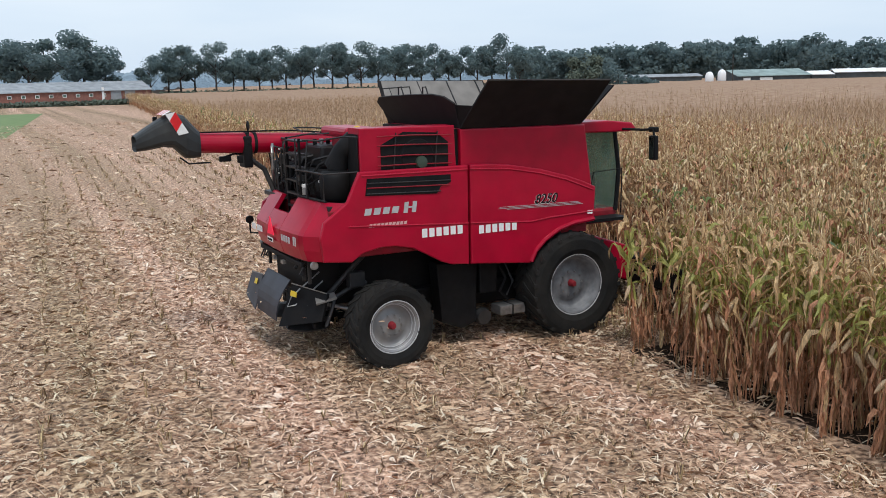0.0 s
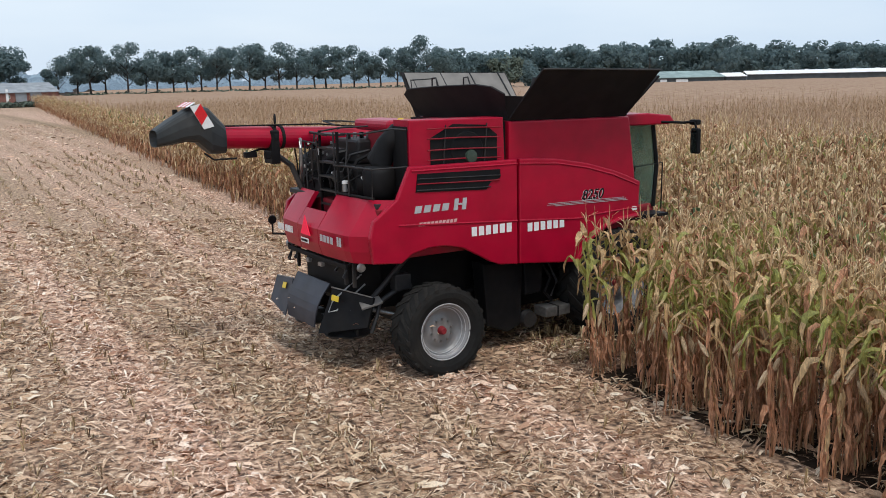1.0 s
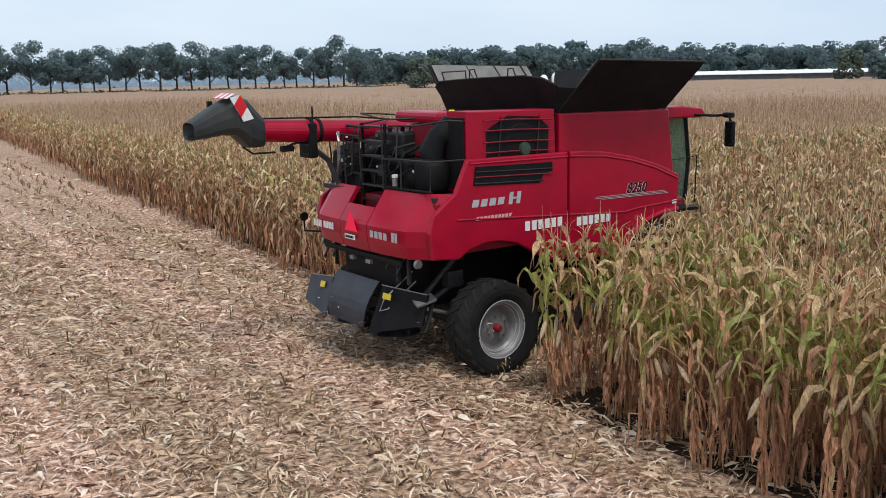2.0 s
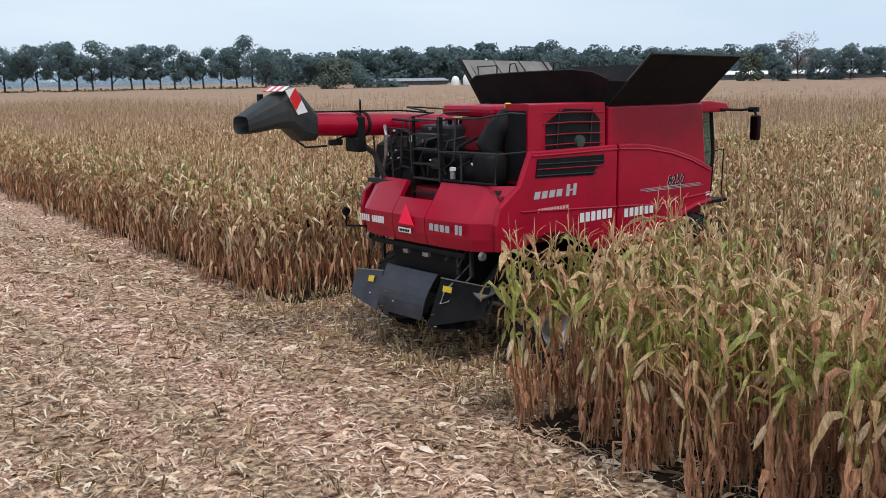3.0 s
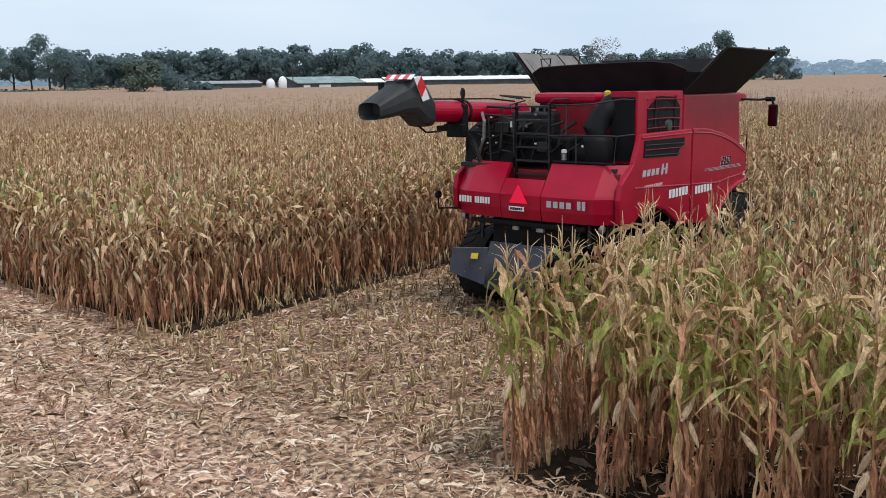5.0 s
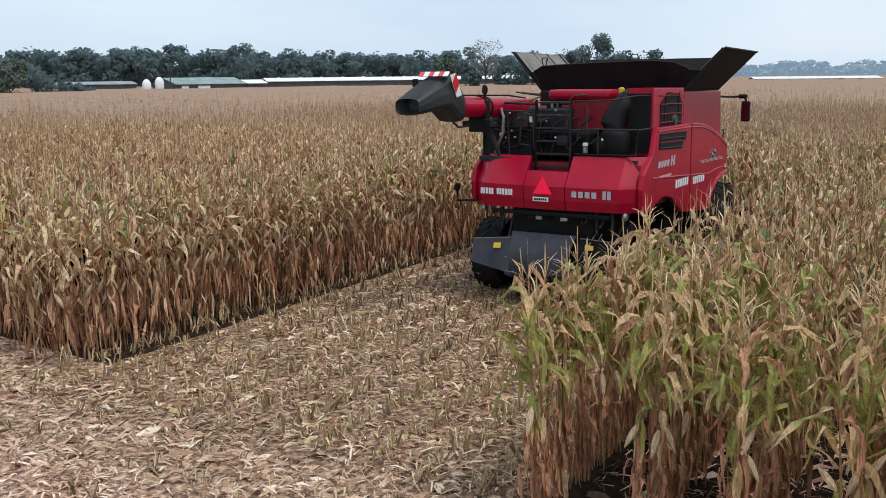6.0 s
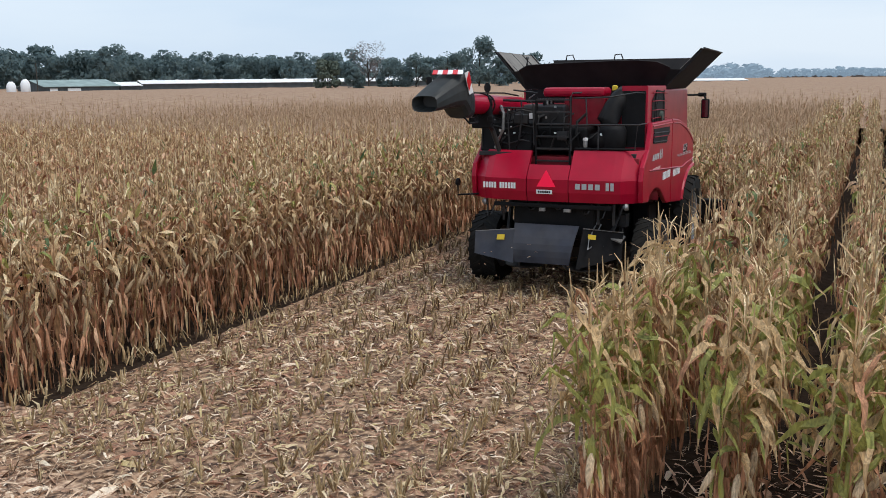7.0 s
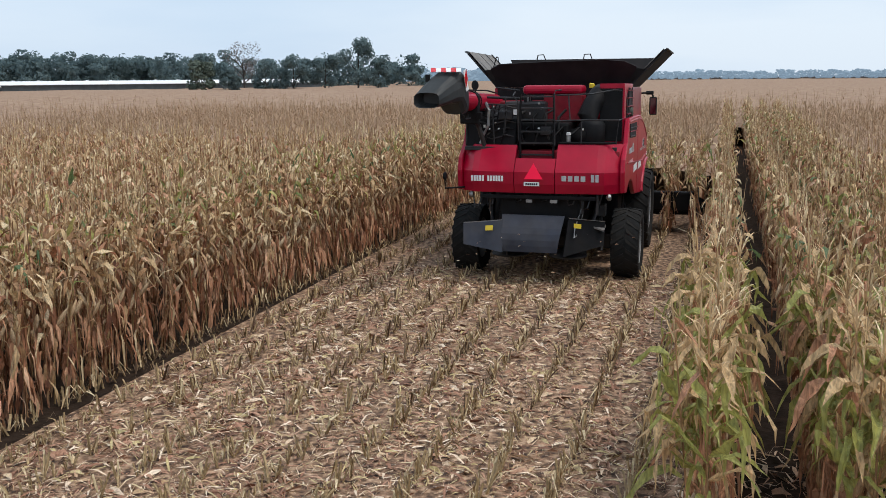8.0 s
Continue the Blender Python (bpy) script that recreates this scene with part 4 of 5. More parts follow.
def body(root):
    # inner body between the side panels
    part("chassis", box(B(), -0.85, 4.3, -0.75, 0.75, 0.95, 2.0, 0.03), BLACK, root, "dark dusty chassis")
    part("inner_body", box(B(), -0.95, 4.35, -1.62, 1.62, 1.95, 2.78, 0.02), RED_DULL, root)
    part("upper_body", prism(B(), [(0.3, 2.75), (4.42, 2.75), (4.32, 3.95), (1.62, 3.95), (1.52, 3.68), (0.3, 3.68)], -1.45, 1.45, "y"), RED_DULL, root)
    # axles and drives
    part("rear_axle", box(B(), -0.16, 0.16, -1.4, 1.4, 0.62, 0.95, 0.03), IRON, root, "dusty steel rear axle")
    part("front_axle", box(B(), 3.55, 4.05, -1.5, 1.5, 0.72, 1.35, 0.04), IRON, root, "dusty steel front axle")
    for s in (-1, 1):
        part("side_box", prism(B(), [(1.16, 1.62), (2.02, 1.55), (1.98, 0.42), (1.68, 0.32), (1.25, 0.5)], 1.40 * s, 1.05 * s, "y", 0.03), BLACK, root, "black plastic side box")
        part("tank_box", prism(B(), [(2.05, 1.55), (2.45, 1.5), (2.42, 0.95), (2.06, 0.95)], 1.42 * s, 1.0 * s, "y", 0.02), BLACK, root)
        part("hub_gear", lathe(B(), [(0, -0.1), (0.14, -0.1), (0.17, 0.0), (0.14, 0.1), (0, 0.1)], 18), IRON, root).location = (2.12, 1.38 * s, 0.5)
        box_ = part("tool_box", box(B(), 2.42, 2.98, min(1.2 * s, 1.55 * s), max(1.2 * s, 1.55 * s), 0.50, 0.68, 0.015), STEEL, root, "small bare metal box")
        part("lid_strap", box(B(), 2.68, 2.71, min(1.19 * s, 1.56 * s), max(1.19 * s, 1.56 * s), 0.49, 0.69), IRON, box_)
        part("strut", tube(B(), [(-0.2, 1.2 * s, 1.9), (-0.9, 1.05 * s, 1.15), (-1.2, 1.0 * s, 1.05)], 0.05, 8), IRON, root)
        part("hose", tube(B(), [(2.5, 1.3 * s, 1.5), (2.62, 1.42 * s, 1.2), (2.5, 1.4 * s, 0.95), (2.7, 1.36 * s, 0.75)], 0.03, 6), BLACK, root)
        part("hose", tube(B(), [(2.7, 1.2 * s, 1.5), (2.8, 1.38 * s, 1.1), (2.65, 1.4 * s, 0.85)], 0.022, 6), IRON, root)
    part("belly", box(B(), 0.4, 3.4, -0.95, 0.95, 0.62, 1.1, 0.05), BLACK, root)


def tower(root):
    """The screen housing behind the tank, with its barred grille."""
    part("screen_housing", prism(B(), [(-0.36, 2.9), (1.50, 3.0), (1.46, 4.13), (-0.36, 4.15)], -1.64, -1.12, "y", 0.02), RED, root)
    part("housing_back", slab(B(), [(-0.385, -1.60, 2.95), (-0.385, -1.14, 2.95), (-0.385, -1.14, 4.05), (-0.385, -1.60, 4.05)], 0.012), BLACK, root, "black back of the screen housing")
    g = part("grille", prism(B(), [(0.02, 3.38), (1.32, 3.36), (1.32, 3.85), (1.1, 4.02), (0.45, 4.06), (0.02, 3.85)], -1.652, -1.645, "y"), BLACK, root, "black rotary screen behind bars")
    for z in (3.5, 3.66, 3.84, 4.0):
        part("bar", tube(B(), [(-0.05, -1.675, z), (0.55, -1.685, z), (1.38, -1.675, z - 0.03)], 0.012, 6), RED_DULL, g)
    for x in (0.25, 1.05):
        part("bar", tube(B(), [(x, -1.665, 3.4), (x + 0.06, -1.665, 4.05)], 0.012, 6), IRON, g)
    part("screen_disc", lathe(B(), [(0, -0.015), (0.3, -0.01), (0.34, 0.01), (0, 0.015)], 28), BLACK, g).location = (0.72, -1.652, 3.62)
    part("screen_disc", lathe(B(), [(0, -0.06), (0.10, -0.05), (0.12, 0.02), (0, 0.03)], 18), plain("screen_hub_green", (0.03, 0.05, 0.035), 0.6), g).location = (0.78, -1.665, 3.52)


def tank(root):
    part("grain_tank", prism(B(), [(1.60, 2.75), (4.50, 2.75), (4.32, 4.02), (1.60, 4.05)], -1.60, 1.60, "y", 0.03), RED, root)
    part("tank_recess", box(B(), 1.47, 1.60, -1.5, 1.5, 3.0, 4.05), BLACK, root)
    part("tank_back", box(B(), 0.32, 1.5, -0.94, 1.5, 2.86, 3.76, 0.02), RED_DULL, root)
    # folding extensions: rear tub, two wings, front
    pts = [(1.28, 4.08), (1.62, 4.36), (1.66, 4.50), (1.45, 4.60), (0.9, 4.63), (0.0, 4.66), (-1.0, 4.68), (-1.45, 4.64), (-1.72, 4.52), (-1.50, 4.09)]
    slab(B_ := B(), [(1.70 - 0.58 * (z - 4.08), y, z) for y, z in pts], -0.03)
    part("tank_extension", B_, TANK, root, "black folded-out tank extension")
    for s in (-1, 1):
        bm = slab(B(), [(1.62, 1.56 * s, 4.05), (4.26, 1.56 * s, 4.03), (4.34, 2.36 * s, 4.85), (1.76, 2.36 * s, 4.90)], 0.03 * s)
        w = part("tank_extension", bm, TANK, root, "black folded-out tank extension")
        part("liner", slab(B(), [(1.68, 1.50 * s, 4.08), (4.20, 1.50 * s, 4.06), (4.28, 2.28 * s, 4.85), (1.80, 2.28 * s, 4.90)], 0.012 * s), DUSTY, w, "dusty grey inner face")
        for k in range(4):
            x = 1.9 + 0.72 * k
            part("rib", tube(B(), [(x, 1.49 * s, 4.1), (x + 0.03, 2.27 * s, 4.88)], 0.016, 6), IRON, w)
        part("rib", tube(B(), [(1.76, 2.36 * s, 4.90), (4.34, 2.36 * s, 4.85)], 0.018, 6), IRON, w)
        # gusset between wing and rear tub
        part("gusset", slab(B(), [(1.64, 1.56 * s, 4.05), (1.68, 1.30 * s, 4.08), (1.46, 1.62 * s, 4.48), (1.72, 1.9 * s, 4.46)], 0.012), TANK, root, "black flexible gusset")
    part("tank_extension", slab(B(), [(4.28, -1.5, 4.05), (4.28, 1.5, 4.05), (4.75, 1.9, 4.75), (4.75, -1.9, 4.75)], 0.03), TANK, root, "black folded-out tank extension")
    part("tank_floor", box(B(), 1.72, 4.2, -1.45, 1.45, 4.05, 4.09), TANK, root)
    for y in (0.45, -0.62):
        part("hoop", tube(B(), [(1.42, y + 0.12, 4.62), (1.40, y + 0.08, 4.79), (1.40, y - 0.05, 4.80), (1.42, y - 0.12, 4.62)], 0.014, 6), IRON, root)
    part("hoop", tube(B(), [(1.5, 1.45, 4.5), (1.5, 1.5, 4.76), (2.2, 1.7, 4.78), (2.3, 1.8, 4.5)], 0.014, 6), IRON, root)


def cab(root):
    c = part("cab", box(B(), 4.5, 5.55, -1.02, 1.02, 1.95, 2.25, 0.05), RED_DULL, root, "operator cab")
    part("roof", prism(B(), [(4.38, 3.82), (5.75, 3.80), (5.9, 3.86), (5.78, 3.98), (5.2, 4.04), (4.4, 4.03)], -1.18, 1.18, "y", 0.03), RED, c)
    for s in (-1, 1):
        part("window", prism(B(), [(4.62, 2.27), (5.45, 2.27), (5.52, 3.0), (5.42, 3.80), (4.6, 3.80)], 1.0 * s, 1.03 * s, "y"), GLASS, c, "tinted side window").visible_shadow = False
        part("pillar", tube(B(), [(4.56, 1.02 * s, 2.2), (4.54, 1.02 * s, 3.84)], 0.05, 6), BLACK, c)
        part("pillar", tube(B(), [(5.50, 1.02 * s, 2.2), (5.58, 1.02 * s, 3.0), (5.46, 1.02 * s, 3.84)], 0.05, 6), BLACK, c)
        part("platform_rail", tube(B(), [(4.7, 1.1 * s, 2.15), (4.72, 1.34 * s, 3.05), (5.35, 1.42 * s, 3.1), (5.35, 1.4 * s, 2.2)], 0.014, 6), BLACK, c)
        part("platform", box(B(), 4.5, 5.5, min(1.04 * s, 1.44 * s), max(1.04 * s, 1.44 * s), 2.06, 2.12), BLACK, c)
        part("mirror_arm", tube(B(), [(5.5, 1.1 * s, 3.86), (5.8, 1.5 * s, 3.84), (5.86, 1.74 * s, 3.86), (5.84, 1.80 * s, 3.74)], 0.028, 6), BLACK, c)
        mb = part("mirror", box(B(), 5.78, 5.88, min(1.70 * s, 1.90 * s), max(1.70 * s, 1.90 * s), 3.26, 3.74, 0.03), BLACK, c, "black wing mirror")
        part("mirror_glass", slab(B(), [(5.775, 1.73 * s, 3.29), (5.775, 1.87 * s, 3.29), (5.775, 1.87 * s, 3.71), (5.775, 1.73 * s, 3.71)], 0.002), MIRROR, mb)
        part("lamp", box(B(), 5.85, 5.97, min(1.6 * s, 1.8 * s), max(1.6 * s, 1.8 * s), 3.8, 3.9, 0.02), BLACK, c)
    part("rear_wall", box(B(), 4.5, 4.56, -1.0, 1.0, 2.2, 3.82), CAB, c)
    part("windscreen", box(B(), 5.5, 5.53, -0.97, 0.97, 2.27, 3.80), GLASS, c, "tinted windscreen").visible_shadow = False
    part("seat", box(B(), 4.75, 5.2, -0.28, 0.28, 2.5, 2.72, 0.06), CAB, c, "dark driver's seat")
    part("seat", box(B(), 4.68, 4.82, -0.27, 0.27, 2.72, 3.35, 0.06), CAB, c, "dark seat back")
    part("console", box(B(), 5.0, 5.3, -0.62, -0.40, 2.3, 2.95, 0.03), CAB, c)
    part("steering_wheel", lathe(B(), [(0.17, -0.012), (0.19, 0.0), (0.17, 0.012), (0.155, 0.0), (0.17, -0.012)], 24, "z"), BLACK, c).location = (5.25, 0, 3.0)


def unloader(root):
    """The swung-back unloading auger with its spout."""
    a, b = (0.6, 1.36, 3.72), (-2.42, 1.42, 3.86)
    t = part("auger_tube", tube(B(), [a, b], 0.195, 24), RED, root, "red unloading auger tube", smooth=False)
    for x, z in ((-1.45, 3.82), (-1.3, 3.81)):
        part("band", tube(B(), [(x - 0.03, 1.40, z), (x + 0.03, 1.40, z)], 0.21, 24), BLACK, t)
    part("cradle", box(B(), -1.55, -1.38, 1.2, 1.6, 3.35, 3.95, 0.03), BLACK, root, "black auger cradle")
    part("cradle_arm", tube(B(), [(-1.4, 1.35, 3.5), (-1.15, 1.3, 3.3), (-1.0, 1.2, 2.85)], 0.05, 8), IRON, root)
    part("tube_lamp", box(B(), -1.98, -1.76, 1.35, 1.48, 3.48, 3.58, 0.015), BLACK, t, "black work lamp under the tube")
    part("tube_lamp", box(B(), -1.70, -1.60, 1.1, 1.2, 3.46, 3.6, 0.015), BLACK, t, "black work lamp under the tube")
    part("lamp_bracket", tube(B(), [(-1.9, 1.4, 3.56), (-1.7, 1.4, 3.62), (-1.5, 1.4, 3.6)], 0.02, 6), BLACK, t)
    part("hydraulic_line", tube(B(), [(-2.4, 1.3, 4.06), (-1.5, 1.28, 4.04), (-0.6, 1.25, 4.02), (0.1, 1.2, 3.95)], 0.016, 6), BLACK, t)
    part("camera_mast", tube(B(), [(-1.42, 1.3, 3.95), (-1.42, 1.3, 4.1)], 0.015, 6), BLACK, t)
    part("round_mirror", lathe(B(), [(0, -0.02), (0.09, -0.01), (0.1, 0.01), (0, 0.02)], 18), BLACK, t, "small round black mirror").matrix_basis = Matrix.Translation((-1.42, 1.3, 4.14)) @ Matrix.Rotation(radians(60), 4, 'Z')
    # spout: collar, hood and rubber mouth as one lofted shell
    bm = B()
    rings = []
    for x, y, z, ry, rz in ((-2.36, 1.40, 3.92, 0.22, 0.25), (-2.46, 1.41, 3.97, 0.25, 0.31), (-2.62, 1.42, 4.07, 0.28, 0.40), (-2.82, 1.45, 4.20, 0.30, 0.33), (-3.00, 1.52, 4.16, 0.29, 0.27), (-3.26, 1.63, 4.05, 0.27, 0.21), (-3.47, 1.72, 3.96, 0.25, 0.145)):
        ring = []
        for k in range(16):
            t_ = 2 * math.pi * k / 16
            cy, cz = math.cos(t_), math.sin(t_)
            cy, cz = math.copysign(abs(cy) ** 0.6, cy), math.copysign(abs(cz) ** 0.6, cz)
            ring.append(bm.verts.new((x, y + ry * cy, z + rz * cz - 0.08)))
        rings.append(ring)
    for r0, r1 in zip(rings, rings[1:]):
        for k in range(16):
            bm.faces.new((r0[k], r0[(k + 1) % 16], r1[(k + 1) % 16], r1[k]))
    inner = [bm.verts.new(v.co * 1.0 + Vector((0.25, -0.08, 0.06)) + (Vector((-3.52, 1.74, 3.87)) - v.co) * 0.15) for v in rings[-1]]
    for k in range(16):
        bm.faces.new((rings[-1][k], rings[-1][(k + 1) % 16], inner[(k + 1) % 16], inner[k]))
    bm.faces.new(inner)
    bmesh.ops.recalc_face_normals(bm, faces=bm.faces[:])
    sp = part("spout", bm, SPOUT, root, "black rubber discharge spout")
    part("spout_bracket", tube(B(), [(-2.75, 1.25, 3.62), (-2.6, 1.2, 3.5), (-2.2, 1.2, 3.5)], 0.018, 6), BLACK, sp)
    # striped warning board round the top edge
    board = part("warning_board", slab(B(), [(-2.98, 1.13, 4.42), (-2.80, 1.13, 4.46), (-2.58, 1.13, 4.07), (-2.76, 1.13, 4.03)], 0.008), WHITE, sp, "white board with a red diagonal stripe")
    part("warning_stripe", slab(B(), [(-2.80, 1.126, 4.46), (-2.91, 1.126, 4.30), (-2.80, 1.126, 4.10), (-2.69, 1.126, 4.265)], 0.004), SIGNRED, board)
    for k in range(6):
        y0 = 1.16 + 0.10 * k
        part("warning_stripe", slab(B(), [(-3.02, y0, 4.40), (-2.86, y0 + 0.05, 4.475), (-2.86, y0 + 0.15, 4.475), (-3.02, y0 + 0.10, 4.40)], 0.01), SIGNRED if k % 2 else WHITE, sp)
    part("marker_lamp", box(B(), -3.08, -3.0, 1.78, 1.86, 4.22, 4.36, 0.01), BLACK, sp)


def engine_deck(root):
    """Engine, ducts, ladder and rails on the rear deck."""
    e = part("engine", box(B(), -0.75, 0.3, -0.55, 1.45, 2.86, 3.35, 0.06), BLACK, root, "dark dusty engine")
    part("engine_cover", prism(B(), [(-0.92, 2.86), (0.3, 2.86), (0.3, 3.7), (-0.35, 3.66), (-0.85, 3.42)], 0.55, 1.66, "y", 0.04), BLACK, root, "black engine cover")
    part("engine_head", box(B(), -0.45, 0.3, 0.0, 0.9, 3.35, 3.78, 0.05), IRON, e)
    for k in range(5):
        x = -0.4 + 0.13 * k
        part("injector", tube(B(), [(x, 0.45, 3.75), (x, 0.45, 3.88)], 0.04, 10), STEEL if k % 2 else BLACK, e)
    for k in range(7):
        y = -0.4 + 0.27 * k
        part("pipe", tube(B(), [(-0.76, y, 2.95 + 0.05 * (k % 3)), (-0.82, y + 0.06, 3.2), (-0.62, y + 0.1, 3.45 + 0.08 * (k % 2)), (-0.3, y, 3.6)], 0.028 - 0.006 * (k % 3), 8), IRON if k % 2 else BLACK, e)
    # intake duct: wide black hose that curves up to the screen housing
    part("air_duct", tube(B(), [(-0.62, -0.78, 2.88), (-0.62, -0.80, 3.15), (-0.52, -0.88, 3.45), (-0.40, -0.98, 3.72), (-0.25, -1.08, 3.90), (-0.05, -1.10, 3.95)], 0.2, 16, [0.24, 0.25, 0.21, 0.20, 0.20, 0.2]), BLACK, root, "thick black air duct", smooth=True)
    part("air_cleaner", lathe(B(), [(0, -0.26), (0.22, -0.26), (0.27, -0.18), (0.28, 0.16), (0.22, 0.26), (0, 0.28)], 24, "z"), BLACK, root, "black air cleaner drum", smooth=True).location = (-0.58, -1.0, 3.14)
    part("red_cover", box(B(), -0.25, 0.35, -0.75, 0.55, 3.93, 4.12, 0.07), RED, root, "rounded red engine cover")
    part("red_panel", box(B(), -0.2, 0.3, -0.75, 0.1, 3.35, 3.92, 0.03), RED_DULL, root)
    part("filler_cap", lathe(B(), [(0, 0), (0.06, 0), (0.06, 0.08), (0.03, 0.1), (0, 0.1)], 16, "z"), YELLOW, root, "yellow filler cap").location = (-0.1, -0.92, 4.06)
    part("beacon", lathe(B(), [(0, 0), (0.045, 0), (0.045, 0.11), (0.02, 0.14), (0, 0.14)], 16, "z"), STEEL, root, "pale beacon on a short stem").location = (-1.0, -0.58, 2.98)
    part("beacon_cap", lathe(B(), [(0, 0), (0.05, 0), (0.05, 0.05), (0, 0.06)], 16, "z"), WHITE, root, "white lamp cap").location = (-1.0, -0.58, 3.11)
    lad = part("ladder", box(B(), -0.98, -0.94, 0.42, 0.46, 2.55, 3.95), BLACK, root, "dark steel ladder")
    part("ladder_side", box(B(), -0.98, -0.94, -0.28, -0.24, 2.55, 3.95), BLACK, lad)
    for k in range(6):
        z = 2.68 + 0.24 * k
        part("rung", box(B(), -1.0, -0.9 + 0.02 * k, -0.25, 0.43, z, z + 0.03), IRON, lad)
    for pts in ([(-1.02, -1.6, 3.42), (-1.06, -0.85, 3.42), (-1.06, -0.30, 3.40)], [(-1.06, -0.85, 2.94), (-1.06, -0.85, 3.42)],
                [(-1.04, -0.30, 2.9), (-1.04, -0.28, 3.95), (-0.9, -0.28, 4.02), (-0.4, -0.32, 4.02)], [(-0.98, 0.48, 3.0), (-1.0, 0.5, 3.8), (-0.9, 0.62, 3.92), (-0.3, 0.7, 3.98)],
                [(-1.0, -1.55, 2.95), (-1.02, -1.6, 3.42), (-0.4, -1.62, 3.42)], [(-0.9, -0.3, 3.92), (-0.85, -1.0, 3.94), (-0.55, -1.45, 4.02), (-0.35, -1.6, 4.0)],
                [(-0.98, 0.5, 3.72), (-0.98, 1.1, 3.74), (-0.98, 1.55, 3.72), (-0.9, 1.62, 3.3), (-0.9, 1.62, 2.9)], [(-0.98, 1.05, 3.74), (-0.98, 1.0, 2.9)],
                [(-0.6, 0.55, 4.02), (-0.6, 1.05, 4.08), (-0.2, 1.1, 4.06), (0.2, 0.9, 4.02)], [(-0.98, -0.6, 3.42), (-0.9, -0.55, 3.94)]):
        rail(root, pts, 0.015)
    part("warning_label", slab(B(), [(-0.93, 0.52, 3.52), (-0.93, 0.60, 3.52), (-0.93, 0.60, 3.63), (-0.93, 0.52, 3.63)], -0.004), WHITE, root, "small white label")
    part("warning_label", slab(B(), [(-0.82, -0.86, 3.1), (-0.82, -0.82, 3.1), (-0.82, -0.82, 3.24), (-0.82, -0.86, 3.24)], -0.004), WHITE, root, "small white label")
    for k in range(4):
        part("cable", tube(B(), [(-0.9 + 0.1 * k, 0.9 + 0.1 * k, 3.72), (-0.8, 1.0 + 0.08 * k, 3.3 + 0.1 * k), (-0.95, 1.25, 2.95)], 0.012, 6), BLACK, root)
    part("pipe", tube(B(), [(-1.0, 1.18, 3.78), (-1.04, 1.10, 3.62), (-1.03, 1.12, 3.3), (-1.0, 1.24, 3.08), (-0.98, 1.3, 2.92)], 0.032, 8), STEEL, root, "pale bent steel pipe")
    part("pipe", tube(B(), [(-0.9, 0.78, 3.86), (-0.98, 0.74, 3.6), (-0.96, 0.8, 3.1)], 0.022, 8), IRON, root)
    # scattered steel and white boxes, added as glints on the engine
    fit = np.random.default_rng(44)
    for k in range(16):
        y, z = fit.uniform(-0.3, 1.35), fit.uniform(3.0, 3.75)
        part("hose_clamp", box(B(), -0.93, -0.90, y, y + fit.uniform(0.02, 0.05), z, z + fit.uniform(0.02, 0.06), 0.004), STEEL if k % 2 else WHITE, e)
    for k in range(5):
        z = 3.05 + 0.15 * k
        part("hose", tube(B(), [(-0.86, 0.55, z), (-0.95, 0.75, z + 0.05), (-0.93, 1.05, z - 0.04), (-0.85, 1.4, z + 0.03)], 0.016, 6), BLACK if k % 2 else IRON, e)
    part("valve_block", box(B(), -0.97, -0.86, 0.62, 0.92, 3.42, 3.6, 0.015), IRON, e)
    part("valve_block", box(B(), -0.95, -0.84, -0.2, 0.02, 3.1, 3.28, 0.015), IRON, e)
    part("cross_bar", tube(B(), [(-0.8, 0.5, 3.86), (-0.8, 1.2, 3.88)], 0.025, 8), IRON, root)
    for k in range(6):
        y = 1.25 - 0.36 * k
        part("hose", tube(B(), [(-0.9, y, 2.88), (-0.97, y - 0.1, 3.1 + 0.04 * (k % 2)), (-0.8, y - 0.22, 3.26), (-0.7, y - 0.25, 3.0)], 0.018, 6), BLACK if k % 3 else IRON, root)


